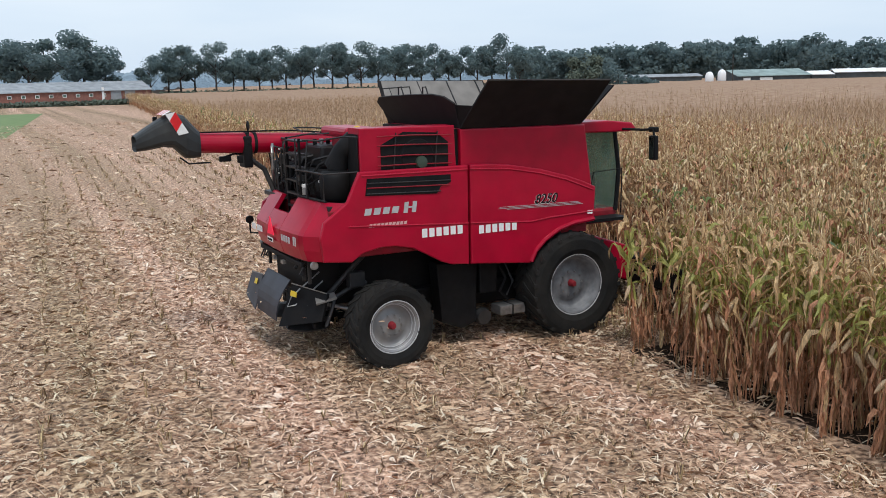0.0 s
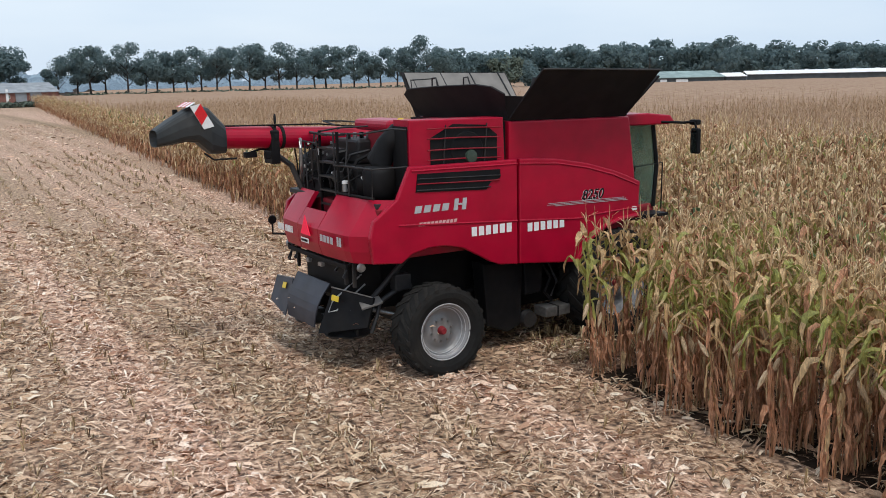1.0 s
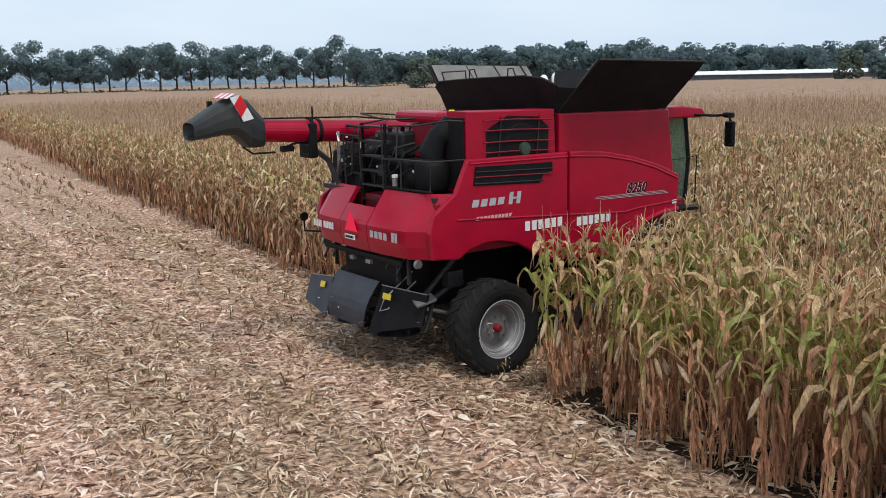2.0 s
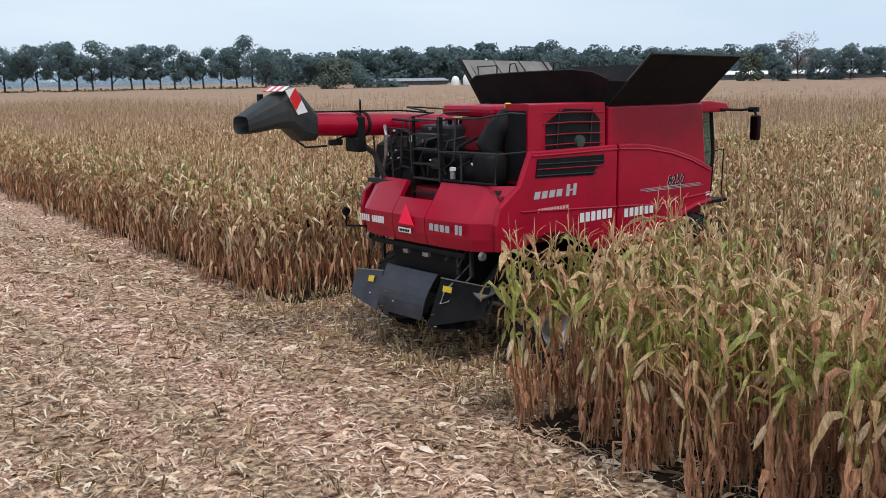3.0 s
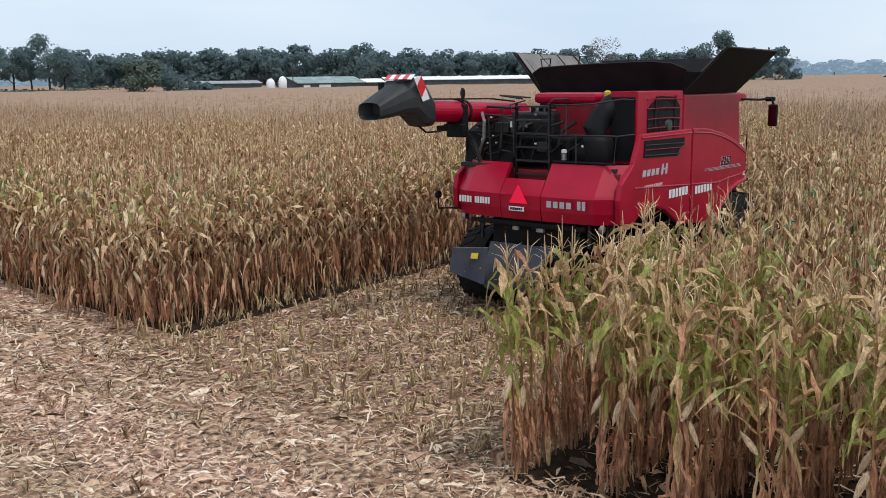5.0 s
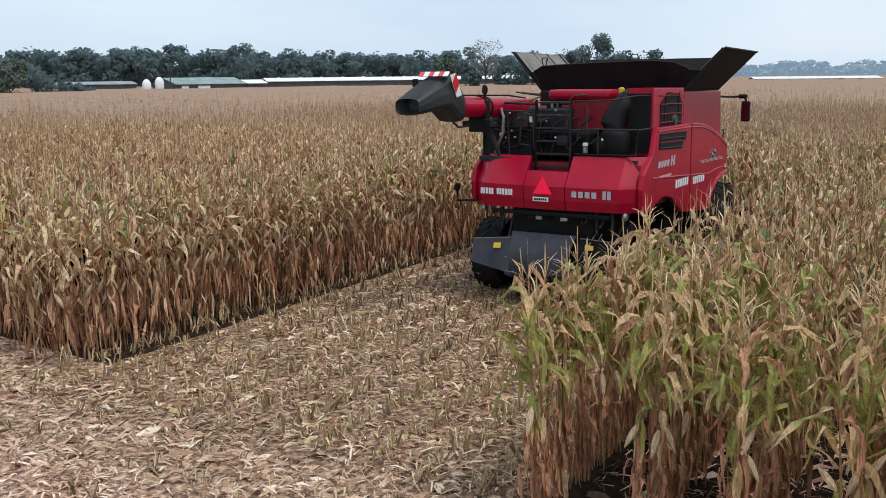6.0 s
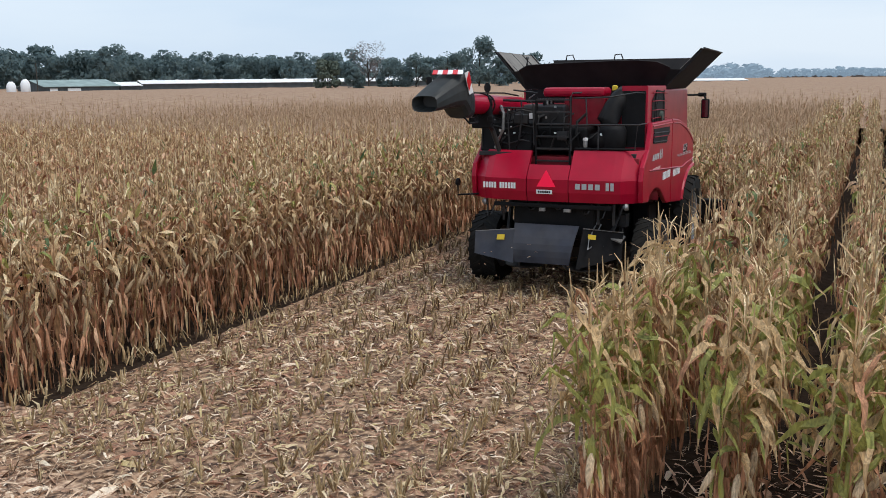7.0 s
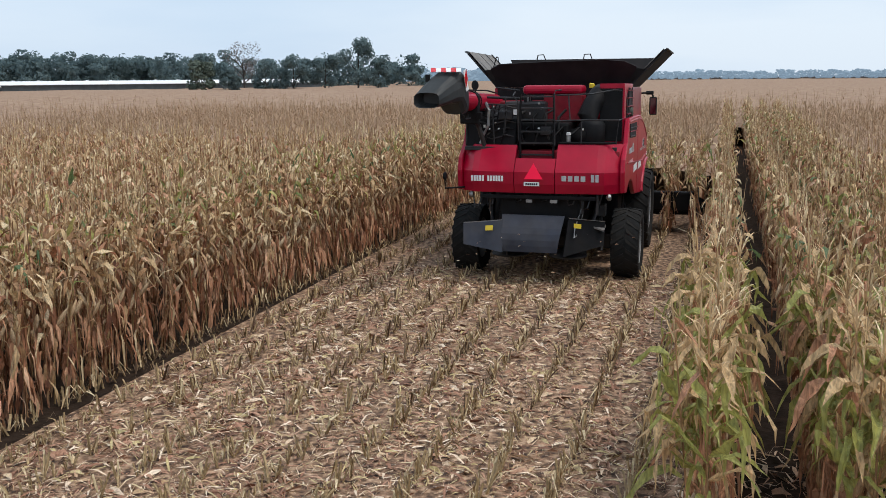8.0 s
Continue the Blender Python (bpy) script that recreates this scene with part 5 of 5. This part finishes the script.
def spreader(root):
    """The straw spreader under the tail: tailboard, wings, rotor hoods."""
    bm = B()
    rows = []
    for k in range(7):
        q = k / 6
        x, z = -1.36 - 0.26 * q - 0.08 * math.sin(math.pi * q), 1.47 - 0.74 * q
        rows.append([bm.verts.new((x + dx, y, z)) for dx, y in ((0, 0.74 - 0.06 * q), (0, -0.58 + 0.12 * q), (0.02, -0.58 + 0.12 * q), (0.02, 0.74 - 0.06 * q))])
    for r0, r1 in zip(rows, rows[1:]):
        for i in range(4):
            bm.faces.new((r0[i], r0[(i + 1) % 4], r1[(i + 1) % 4], r1[i]))
    bm.faces.new(rows[0])
    bm.faces.new(rows[-1][::-1])
    bmesh.ops.recalc_face_normals(bm, faces=bm.faces[:])
    part("tailboard", bm, SHEET, root, "worn blue-grey sheet metal tailboard")
    w = part("wing", slab(B(), [(-1.45, 0.72, 1.35), (-1.42, 1.56, 1.26), (-1.58, 1.52, 0.84), (-1.66, 0.66, 0.71)], 0.02), SHEET, root, "blue-grey side deflector with a yellow label")
    part("edge_strip", slab(B(), [(-1.465, 0.72, 1.35), (-1.435, 1.56, 1.26), (-1.435, 1.56, 1.282), (-1.465, 0.72, 1.372)], 0.012), STEEL, w)
    part("warning_label", slab(B(), [(-1.55, 0.90, 1.15), (-1.545, 1.06, 1.14), (-1.51, 1.06, 1.24), (-1.515, 0.90, 1.25)], -0.008), YELLOW, w, "yellow warning label")
    w = part("wing", slab(B(), [(-1.34, -0.66, 1.42), (-0.95, -1.36, 1.32), (-1.08, -1.36, 0.84), (-1.62, -0.60, 0.66)], 0.06), BLACK, root, "dark side deflector")
    part("edge_strip", slab(B(), [(-1.355, -0.66, 1.42), (-0.965, -1.36, 1.32), (-0.965, -1.36, 1.335), (-1.355, -0.66, 1.438)], 0.012), STEEL, w)
    part("warning_label", slab(B(), [(-1.43, -0.78, 1.24), (-1.37, -0.92, 1.22), (-1.35, -0.92, 1.31), (-1.41, -0.78, 1.33)], 0.01), YELLOW, w, "yellow warning label")
    part("cover_loop", tube(B(), [(-0.9, -0.86, 1.62), (-1.42, -0.80, 1.22), (-1.50, -0.80, 1.05), (-1.36, -0.82, 1.06), (-0.85, -0.88, 1.45)], 0.014, 6), STEEL, root)
    part("chopper", box(B(), -1.15, -0.5, -0.85, 0.85, 1.15, 1.95, 0.05), BLACK, root, "dark straw chopper housing")
    for s in (-1, 1):
        d = part("spreader_disc", lathe(B(), [(0, 0), (0.38, 0.0), (0.4, 0.03), (0.3, 0.08), (0.1, 0.2), (0, 0.2)], 26, "z"), IRON, root, "dusty spreader disc")
        d.location = (-1.08, 0.62 * s, 0.58)
        for k in range(4):
            a = math.pi / 2 * k
            part("paddle", box(B(), 0.1, 0.38, -0.015, 0.015, 0.02, 0.14, 0.0, None), IRON, d).matrix_basis = Matrix.Rotation(a, 4, 'Z')
    part("bracket", slab(B(), [(-1.16, -1.36, 1.14), (-0.78, -1.36, 1.20), (-0.74, -1.14, 1.26), (-1.10, -1.14, 1.20)], 0.03), DUSTY, root, "dusty bare metal bracket")
    part("bracket_arm", tube(B(), [(-0.78, -1.25, 1.2), (-0.86, -1.28, 0.98), (-0.98, -1.3, 0.72)], 0.035, 6), IRON, root)
    part("bracket_arm", tube(B(), [(-0.76, -1.25, 1.22), (-0.45, -1.2, 1.34), (-0.15, -1.2, 1.4)], 0.045, 6), IRON, root)
    part("light_bar", box(B(), -1.34, -1.28, -1.2, 1.2, 1.80, 1.88, 0.01), BLACK, root)
    part("axle_plate", box(B(), -0.5, -0.2, -1.3, -1.1, 1.35, 1.62, 0.02), IRON, root)
    for y in (-1.05, 1.05):
        part("steer_rod", tube(B(), [(-0.25, y, 0.85), (-0.8, y * 0.7, 1.0), (-1.0, y * 0.6, 1.2)], 0.035, 8), STEEL, root)


def header(root):
    """The corn header in front: back frame, snouts between the rows and end dividers."""
    f = part("header_frame", box(B(), 6.05, 6.35, -3.02, 3.02, 0.62, 1.15, 0.04), BLACK, root, "black corn header frame")
    part("feeder_house", prism(B(), [(4.3, 1.95), (6.1, 1.35), (6.1, 0.6), (4.3, 1.15)], -0.75, 0.75, "y", 0.03), RED, root, "red feeder house")
    part("auger_trough", box(B(), 6.35, 6.95, -3.0, 3.0, 0.48, 0.60, 0.02), BLACK, f)
    part("cross_auger", tube(B(), [(6.65, -2.9, 0.85), (6.65, 2.9, 0.85)], 0.18, 16), IRON, f)
    for k in range(9):
        y = -3.04 + 0.76 * k
        bm = B()
        rings = []
        for x, w, z0, z1 in ((6.95, 0.24, 0.5, 0.95), (7.5, 0.22, 0.42, 0.85), (8.1, 0.15, 0.25, 0.55), (8.45, 0.03, 0.12, 0.2)):
            rings.append([bm.verts.new((x, y + w * a, z0 + (z1 - z0) * b)) for a, b in ((-1, 0), (-0.8, 0.75), (0, 1), (0.8, 0.75), (1, 0))])
        for r0, r1 in zip(rings, rings[1:]):
            for i in range(5):
                bm.faces.new((r0[i], r0[(i + 1) % 5], r1[(i + 1) % 5], r1[i]))
        bm.faces.new(rings[0][::-1])
        bm.faces.new(rings[-1])
        bmesh.ops.recalc_face_normals(bm, faces=bm.faces[:])
        part("snout", bm, BLACK, f, "pointed row divider")
    for s in (-1, 1):
        part("end_panel", prism(B(), [(6.05, 1.3), (7.0, 1.05), (7.0, 0.4), (6.05, 0.4)], 3.02 * s, 3.07 * s, "y"), IRON, f)


def combine_harvester():
    root = tagged(empty("combine_harvester"), "dusty red combine harvester with black tank extensions driving through corn", "combine harvester")
    side_panels(root)
    tail(root)
    body(root)
    tower(root)
    tank(root)
    cab(root)
    unloader(root)
    engine_deck(root)
    spreader(root)
    header(root)
    wheels = [(wheel(root, "rear_wheel", 0.03, -1.74, 0.77, 0.60, 0.475, -1, 22, RIM, 0.045), 0.77), (wheel(root, "rear_wheel", 0.03, 1.74, 0.77, 0.60, 0.475, 1, 22, RIM, 0.045), 0.77),
              (wheel(root, "front_wheel", 3.92, -1.58, 1.03, 0.76, 0.60, -1, 24, RIM_FRONT, 0.045), 1.03), (wheel(root, "front_wheel", 3.92, 1.58, 1.03, 0.76, 0.60, 1, 24, RIM_FRONT, 0.045), 1.03)]
    return root, wheels


# ---- trees and buildings round the field ----
def polar(bearing, dist):
    a = radians(bearing)
    return 1.5 + dist * math.sin(a), 6.0 + dist * math.cos(a)


def crown_cards(rnd, lobes, count, size):
    """Leaf clumps spread through lobes (centre, radii), as loose small cards."""
    p = Piece()
    for _ in range(count):
        c, r = lobes[rnd.integers(0, len(lobes))]
        d = rnd.normal(size=3)
        d /= np.linalg.norm(d)
        q = np.array(c) + d * np.array(r) * (0.55 + 0.5 * rnd.random())
        face = d + 0.5 * rnd.normal(size=3) + np.array([0, 0, 0.25])
        face /= np.linalg.norm(face)
        a = np.cross(face, rnd.normal(size=3))
        a /= np.linalg.norm(a)
        b = np.cross(face, a)
        s = size * rnd.uniform(0.5, 1.3)
        n0 = len(p.v)
        p.v += [q - a * s, q + b * s * 0.7, q + a * s, q - b * s * 0.6 + a * 0.2 * s]
        p.f += [(n0, n0 + 1, n0 + 2), (n0, n0 + 2, n0 + 3)]
        p.m += [0, 0]
    return p


def crown_lobes(rnd, h, base, width):
    lobes = [((0, 0, base + (h - base) * 0.5), (width * 0.36, width * 0.36, (h - base) * 0.42))]
    for k in range(9):
        a, q = rnd.uniform(0, 6.28), rnd.uniform(0.12, 0.92)
        rr = width * 0.34 * math.sin(math.pi * (0.15 + 0.75 * q))
        s = width * rnd.uniform(0.15, 0.24)
        lobes.append(((rr * math.cos(a), rr * math.sin(a), base + (h - base) * q), (s, s, s * 0.8)))
    return lobes


def tree(seed, h, base, width, leaf, cards, size, label, name="tree", group=""):
    rnd = np.random.default_rng(seed)
    root = tagged(empty(name), label, name.replace("_", " "), group)
    bm = B()
    lean = rnd.normal(size=2) * 0.25
    r0 = 0.022 * h
    tube(bm, [(0, 0, 0), (lean[0] * 0.4, lean[1] * 0.4, base), (lean[0], lean[1], h * 0.75)], r0, 7, [r0, r0 * 0.75, r0 * 0.2])
    for k in range(7):
        a, z = rnd.uniform(0, 6.28), base * rnd.uniform(0.9, 1.1) + (h - base) * 0.45 * k / 7
        ln = width * rnd.uniform(0.25, 0.42)
        tube(bm, [(lean[0] * 0.4, lean[1] * 0.4, z), (math.cos(a) * ln * 0.5, math.sin(a) * ln * 0.5, z + ln * 0.45), (math.cos(a) * ln, math.sin(a) * ln, z + ln * 0.8)], 0.1, 5,
             [r0 * 0.45, r0 * 0.28, r0 * 0.08])
    part("trunk", bm, BARK, root)
    p = crown_cards(rnd, crown_lobes(rnd, h, base, width), cards, size)
    v, f, _ = p.arrays()
    me = bpy.data.meshes.new("crown")
    me.from_pydata([tuple(x) for x in v], [], [tuple(int(i) for i in t) for t in f])
    me.materials.append(leaf)
    new("crown", me).parent = root
    return root


def plant_trees():
    rnd = np.random.default_rng(5)
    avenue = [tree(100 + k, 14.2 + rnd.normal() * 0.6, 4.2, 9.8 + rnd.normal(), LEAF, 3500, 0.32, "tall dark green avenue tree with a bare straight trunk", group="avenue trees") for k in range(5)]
    places = []
    b = 8.6
    while b < 31.5:
        places.append((b, 262 + (8 if len(places) % 2 else 0)))
        b += 0.95 + 0.18 * rnd.normal()
    for k, (b, d) in enumerate(places):
        m = Matrix.Translation((*polar(b, d), 0)) @ pose(0, 0, 0, 0, 0, rnd.uniform(0, 360))
        ob = copy_thing(avenue[k % 5], m)
        s = 1.0 + 0.07 * rnd.normal()
        ob.scale = (s, s, s)
    for k in range(11):
        b = -4.5 + 1.08 * k + 0.2 * rnd.normal()
        m = Matrix.Translation((*polar(b, 268 + 6 * rnd.normal()), 0)) @ pose(0, 0, 0, 0, 0, rnd.uniform(0, 360))
        ob = copy_thing(avenue[k % 5], m)
        s = (1.0 if k < 10 else 0.8) + 0.05 * rnd.normal()
        ob.scale = (s * 1.5, s * 1.5, s * 1.2)
        tagged(ob, "broad dark green tree behind a farm building", "tree", "trees behind the farm")
    for p in avenue:
        for o in (*p.children_recursive, p):
            bpy.data.objects.remove(o)
    # single trees near the long house
    group = "trees beside the long white-roofed house"
    for seed, b, d, h, base, w, leaf, cards, size, label in (
            (201, 34.7, 215, 9.8, 0.6, 9.4, LEAF_B, 2600, 0.36, "rounded pale green willow at the field edge"),
            (202, 36.6, 218, 6.4, 0.3, 9.0, LEAF, 1800, 0.36, "low dark shrub beside a willow"),
            (203, 58.95, 235, 8.6, 0.6, 7.0, LEAF_B, 2040, 0.38, "dense olive tree at the end of a long house"),
            (204, 60.45, 236, 8.2, 0.6, 6.0, LEAF, 1700, 0.38, "small dark tree at the field edge"),
            (205, 61.5, 262, 13.4, 3.5, 12.0, TWIG, 2600, 0.17, "nearly bare grey tree with fine twigs"),
            (206, 64.2, 250, 11.6, 1.0, 8.5, LEAF, 2210, 0.38, "dark green tree in a small copse"),
            (207, 66.0, 255, 12.2, 1.0, 9.0, LEAF, 2210, 0.38, "dark green tree in a small copse"),
            (208, 67.85, 240, 13.6, 2.5, 10.0, LEAF, 2550, 0.38, "tall oak with a domed crown above a copse"),
            (209, 69.05, 240, 9.0, 0.6, 6.0, LEAF, 1700, 0.38, "dark green tree in a small copse"),
            (210, 62.6, 252, 9.0, 0.6, 8.0, LEAF, 1700, 0.38, "dark green tree in a small copse")):
        ob = tree(seed, h, base, w, leaf, cards, size, label, group=group)
        ob.location = (*polar(b, d), 0)
    # low shrubs right of the willow
    for k in range(3):
        ob = tree(230 + k, 4.0 - 0.6 * k, 0.2, 5.0, LEAF, 500, 0.45, "low dark shrub at the field edge", name="shrub", group="shrubs at the field edge")
        ob.location = (*polar(37.5 + 0.5 * k, 216), 0)
    # woods behind the farm
    protos, pick, xyz, sc = [], [], [], []
    for k in range(5):
        r = np.random.default_rng(300 + k)
        protos.append(crown_cards(r, crown_lobes(r, 15.0, 0.5, 13.0), 900, 0.7).arrays())

    def wood(b0, b1, d0, d1, step, height):
        b = b0
        while b < b1:
            d = rnd.uniform(d0, d1)
            pick.append(rnd.integers(0, 5))
            xyz.append((*polar(b, d), 0))
            s = height / 15.0 * (1 + 0.08 * rnd.normal())
            sc.append((s, s, s))
            b += step * rnd.uniform(0.7, 1.3)
    wood(31.0, 48.5, 318, 350, 0.5, 14.2)
    wood(31.0, 60.0, 345, 380, 0.6, 12.5)
    wood(48.5, 60.0, 335, 365, 0.55, 12.8)
    wood(60.0, 72.0, 300, 330, 0.9, 11.5)
    n = len(pick)
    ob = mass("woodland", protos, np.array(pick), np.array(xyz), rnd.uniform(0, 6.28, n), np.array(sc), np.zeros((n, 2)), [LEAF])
    tagged(ob, "dark green woodland edge behind farm buildings", "woodland", kind="stuff")
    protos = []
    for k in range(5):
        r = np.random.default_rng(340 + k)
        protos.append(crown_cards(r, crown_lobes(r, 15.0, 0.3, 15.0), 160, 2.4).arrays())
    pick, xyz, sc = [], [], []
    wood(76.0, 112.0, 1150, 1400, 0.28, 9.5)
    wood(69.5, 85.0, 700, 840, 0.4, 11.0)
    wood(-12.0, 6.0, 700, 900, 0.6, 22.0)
    # added wood whose glow gives the blue haze behind the avenue trunks
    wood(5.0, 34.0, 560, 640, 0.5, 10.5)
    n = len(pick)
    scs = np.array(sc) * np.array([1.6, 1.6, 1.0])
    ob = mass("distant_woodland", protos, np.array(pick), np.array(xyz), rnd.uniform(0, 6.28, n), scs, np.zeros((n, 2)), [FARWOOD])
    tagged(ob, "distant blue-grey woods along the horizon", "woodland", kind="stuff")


def shed(name, label, b0, d0, b1, d1, depth, eave, ridge, wall, roof):
    """A long gabled building whose front runs between two bearings; returns it and its frame."""
    x0, y0 = polar(b0, d0)
    x1, y1 = polar(b1, d1)
    ln = math.hypot(x1 - x0, y1 - y0)
    root = tagged(empty(name, Matrix.Translation((x0, y0, 0)) @ Matrix.Rotation(math.atan2(y1 - y0, x1 - x0), 4, 'Z')), label, "farm building")
    bm = B()
    prism(bm, [(0, 0), (depth, 0), (depth, eave), (depth / 2, ridge - 0.15), (0, eave)], 0, ln, "x")
    part("wall", bm, wall, root)
    for s in (0, 1):
        bm = B()
        e, r = (-0.4, depth / 2) if not s else (depth + 0.4, depth / 2)
        slab(bm, [(-0.3, e, eave - 0.1), (ln + 0.3, e, eave - 0.1), (ln + 0.3, r, ridge), (-0.3, r, ridge)], 0.14)
        part("roof", bm, roof, root)
    return root, ln


def farm():
    brick, ln = shed("brick_barn", "long low red brick barn with a grey sheet roof", -6.0, 236, 8.6, 250, 14, 3.1, 5.3, BRICK, ROOFGREY)
    for k in range(16):
        x = 4 + k * (ln - 16) / 15
        bm = box(B(), x - 0.5, x + 0.5, -0.08, 0.05, 1.7, 2.5)
        w = part("window", bm, WHITE, brick, "small white-framed window")
        part("pane", box(B(), x - 0.36, x + 0.36, -0.11, -0.085, 1.82, 2.38), GLASS, w)
    for x in (ln - 9, ln - 5.5):
        part("door", box(B(), x - 1.3, x + 1.3, -0.1, 0.04, 0.0, 3.0), ROOFGREY, brick, "grey sliding door")
    part("gable_end", box(B(), ln - 12.5, ln - 11.9, -0.12, 0.05, 0.0, 4.0), ROOFWHITE, brick)
    barn, ln = shed("barn", "dark barn with a grey-green roof and pale doors", 43.5, 246, 47.4, 256, 12, 3.0, 4.5, WALLDARK, ROOFGREEN)
    for x0, x1 in ((1.5, 3.4), (6.0, 9.4)):
        part("door", box(B(), x0, x1, -0.1, 0.05, 0.2, 2.6), WHITE, barn, "pale door")
    link, ln = shed("lean_to", "small grey shed between two barns", 47.5, 258, 48.6, 260, 8, 3.0, 3.8, WALLDARK, ROOFWHITE)
    long_house, ln = shed("poultry_house", "long low poultry house with a white roof", 48.7, 265, 66.0, 288, 16, 3.4, 4.15, WALLDARK, ROOFWHITE)
    for k in range(14):
        x = 4 + k * (ln - 8) / 13
        part("vent", box(B(), x - 0.35, x + 0.35, 7.6, 8.4, 4.1, 4.45), ROOFWHITE, long_house, "white ridge vent")
    shed("poultry_house", "far low poultry house with a bright white roof", 77.0, 345, 83.6, 352, 16, 2.2, 2.75, WALLDARK, ROOFWHITE)
    back, ln = shed("low_shed", "low dark shed with a flat grey roof", 37.0, 270, 41.4, 275, 10, 3.1, 3.7, WALLDARK, ROOFGREY)
    for b, h in ((41.9, 4.3), (42.6, 4.8)):
        bm = lathe(B(), [(0.0, 0.0), (1.05, 0.0), (1.05, h - 1.0), (0.75, h - 0.35), (0.3, h), (0.0, h)], 20, "z")
        ob = tagged(mesh_object("silo", bm, ROOFWHITE, smooth=True), "white feed silo beside a dark barn", "silo", "feed silos")
        ob.location = (*polar(b, 245), 0)
    ob = tagged(mesh_object("utility_pole", tube(B(), [(0, 0, 0), (0, 0, 8.5)], 0.14, 7, [0.16, 0.1]), BARK), "dark wooden pole beside the feed silos", "pole")
    ob.location = (*polar(43.2, 245), 0)
    # grass strip at the edge of the stubble
    bm = B()
    bm.faces.new([bm.verts.new(p) for p in ((-70, 104, 0.02), (1.5, 100, 0.02), (9.2, 180, 0.02), (-70, 190, 0.02))])
    tagged(mesh_object("grass_strip", bm, GRASS), "bright green grass strip at the edge of the stubble", "grass", kind="structure")
    # hedge in front of the brick barn
    rnd = np.random.default_rng(77)
    lobes = [((*polar(b, 226), 0.55), (2.6, 1.0, 0.75)) for b in np.linspace(-7, 9, 40)]
    lobes += [((*polar(b, 254), 1.5), (2.8, 1.2, 1.1)) for b in np.linspace(9.2, 33, 60)]
    p = crown_cards(rnd, lobes, 9500, 0.4)
    v, f, _ = p.arrays()
    me = bpy.data.meshes.new("hedge")
    me.from_pydata([tuple(x) for x in v], [], [tuple(int(i) for i in t) for t in f])
    me.materials.append(LEAF_B)
    tagged(new("hedge", me), "low grey-brown hedge along the barn and the avenue", "hedge", kind="stuff")


# ---- build ----
ground = ground_sheet()
harvester, wheels = combine_harvester()
standing_corn()
stands = keyed_strip()
canopy_sheet()
plant_trees()
farm()
straw_cover()


def flying_chaff():
    """Bits of leaf in the air behind and beside the spreader, which travel with the machine."""
    rnd = np.random.default_rng(91)
    p = Piece()
    p.strip([np.array([-0.03, 0, 0]), np.array([0, 0, 0.008]), np.array([0.03, 0.006, 0])], [np.array([0, 0.004, 0.003]), np.array([0, 0.008, 0.004]), np.array([0, 0.003, 0])], 0)
    n = 170
    xyz = np.stack([rnd.uniform(-2.4, 0.6, n), rnd.normal(size=n) * 1.3, 0.15 + np.abs(rnd.normal(size=n)) * 0.55], 1)
    ob = mass("flying_chaff", [p.arrays()], np.zeros(n, int), xyz, rnd.uniform(0, 6.28, n), rnd.uniform(0.5, 1.7, n), np.zeros((n, 2)), [STRAW])
    return tagged(ob, "pale bits of chaff flying round the spreader", "chaff", kind="stuff")


chaff = flying_chaff()


def along(t):
    """Where the rear axle is along its way at t seconds."""
    ts, xs = [r[0] for r in DRIVE], [r[1] for r in DRIVE]
    return float(np.interp(t, ts, xs))


def motions():
    walk(harvester, [(t, pose(x, y, 0, 0, 0, h)) for t, x, y, h in DRIVE])
    walk(chaff, [(t, pose(x, y, 0, 0, 0, h)) for t, x, y, h in DRIVE])
    for w, r in wheels:
        x, y, z = w.location
        rows = []
        for k in range(21):
            t = 0.4 * k
            rows.append((t, pose(x, y, z, 0, math.degrees((along(t) - along(0)) / r), 0)))
        walk(w, rows)
    for u0, ob in stands:
        reach = 10.3 + u0 + 1.0 - 7.3
        times = np.linspace(0, 8, 81)
        hit = next((float(t) for t in times if along(t) >= reach), None)
        down = pose(0, 0, -2.9)
        if hit is None or hit > 7.4:
            continue
        if hit <= 0.05:
            walk(ob, [(0, down), (8, down)])
            continue
        rows = [(0, pose(0, 0, 0))]
        if hit > 0.3:
            rows.append((round(hit - 0.1, 2), pose(0, 0, 0)))
        rows += [(round(hit + 0.45, 2), down), (8, down)]
        walk(ob, rows)


motions()
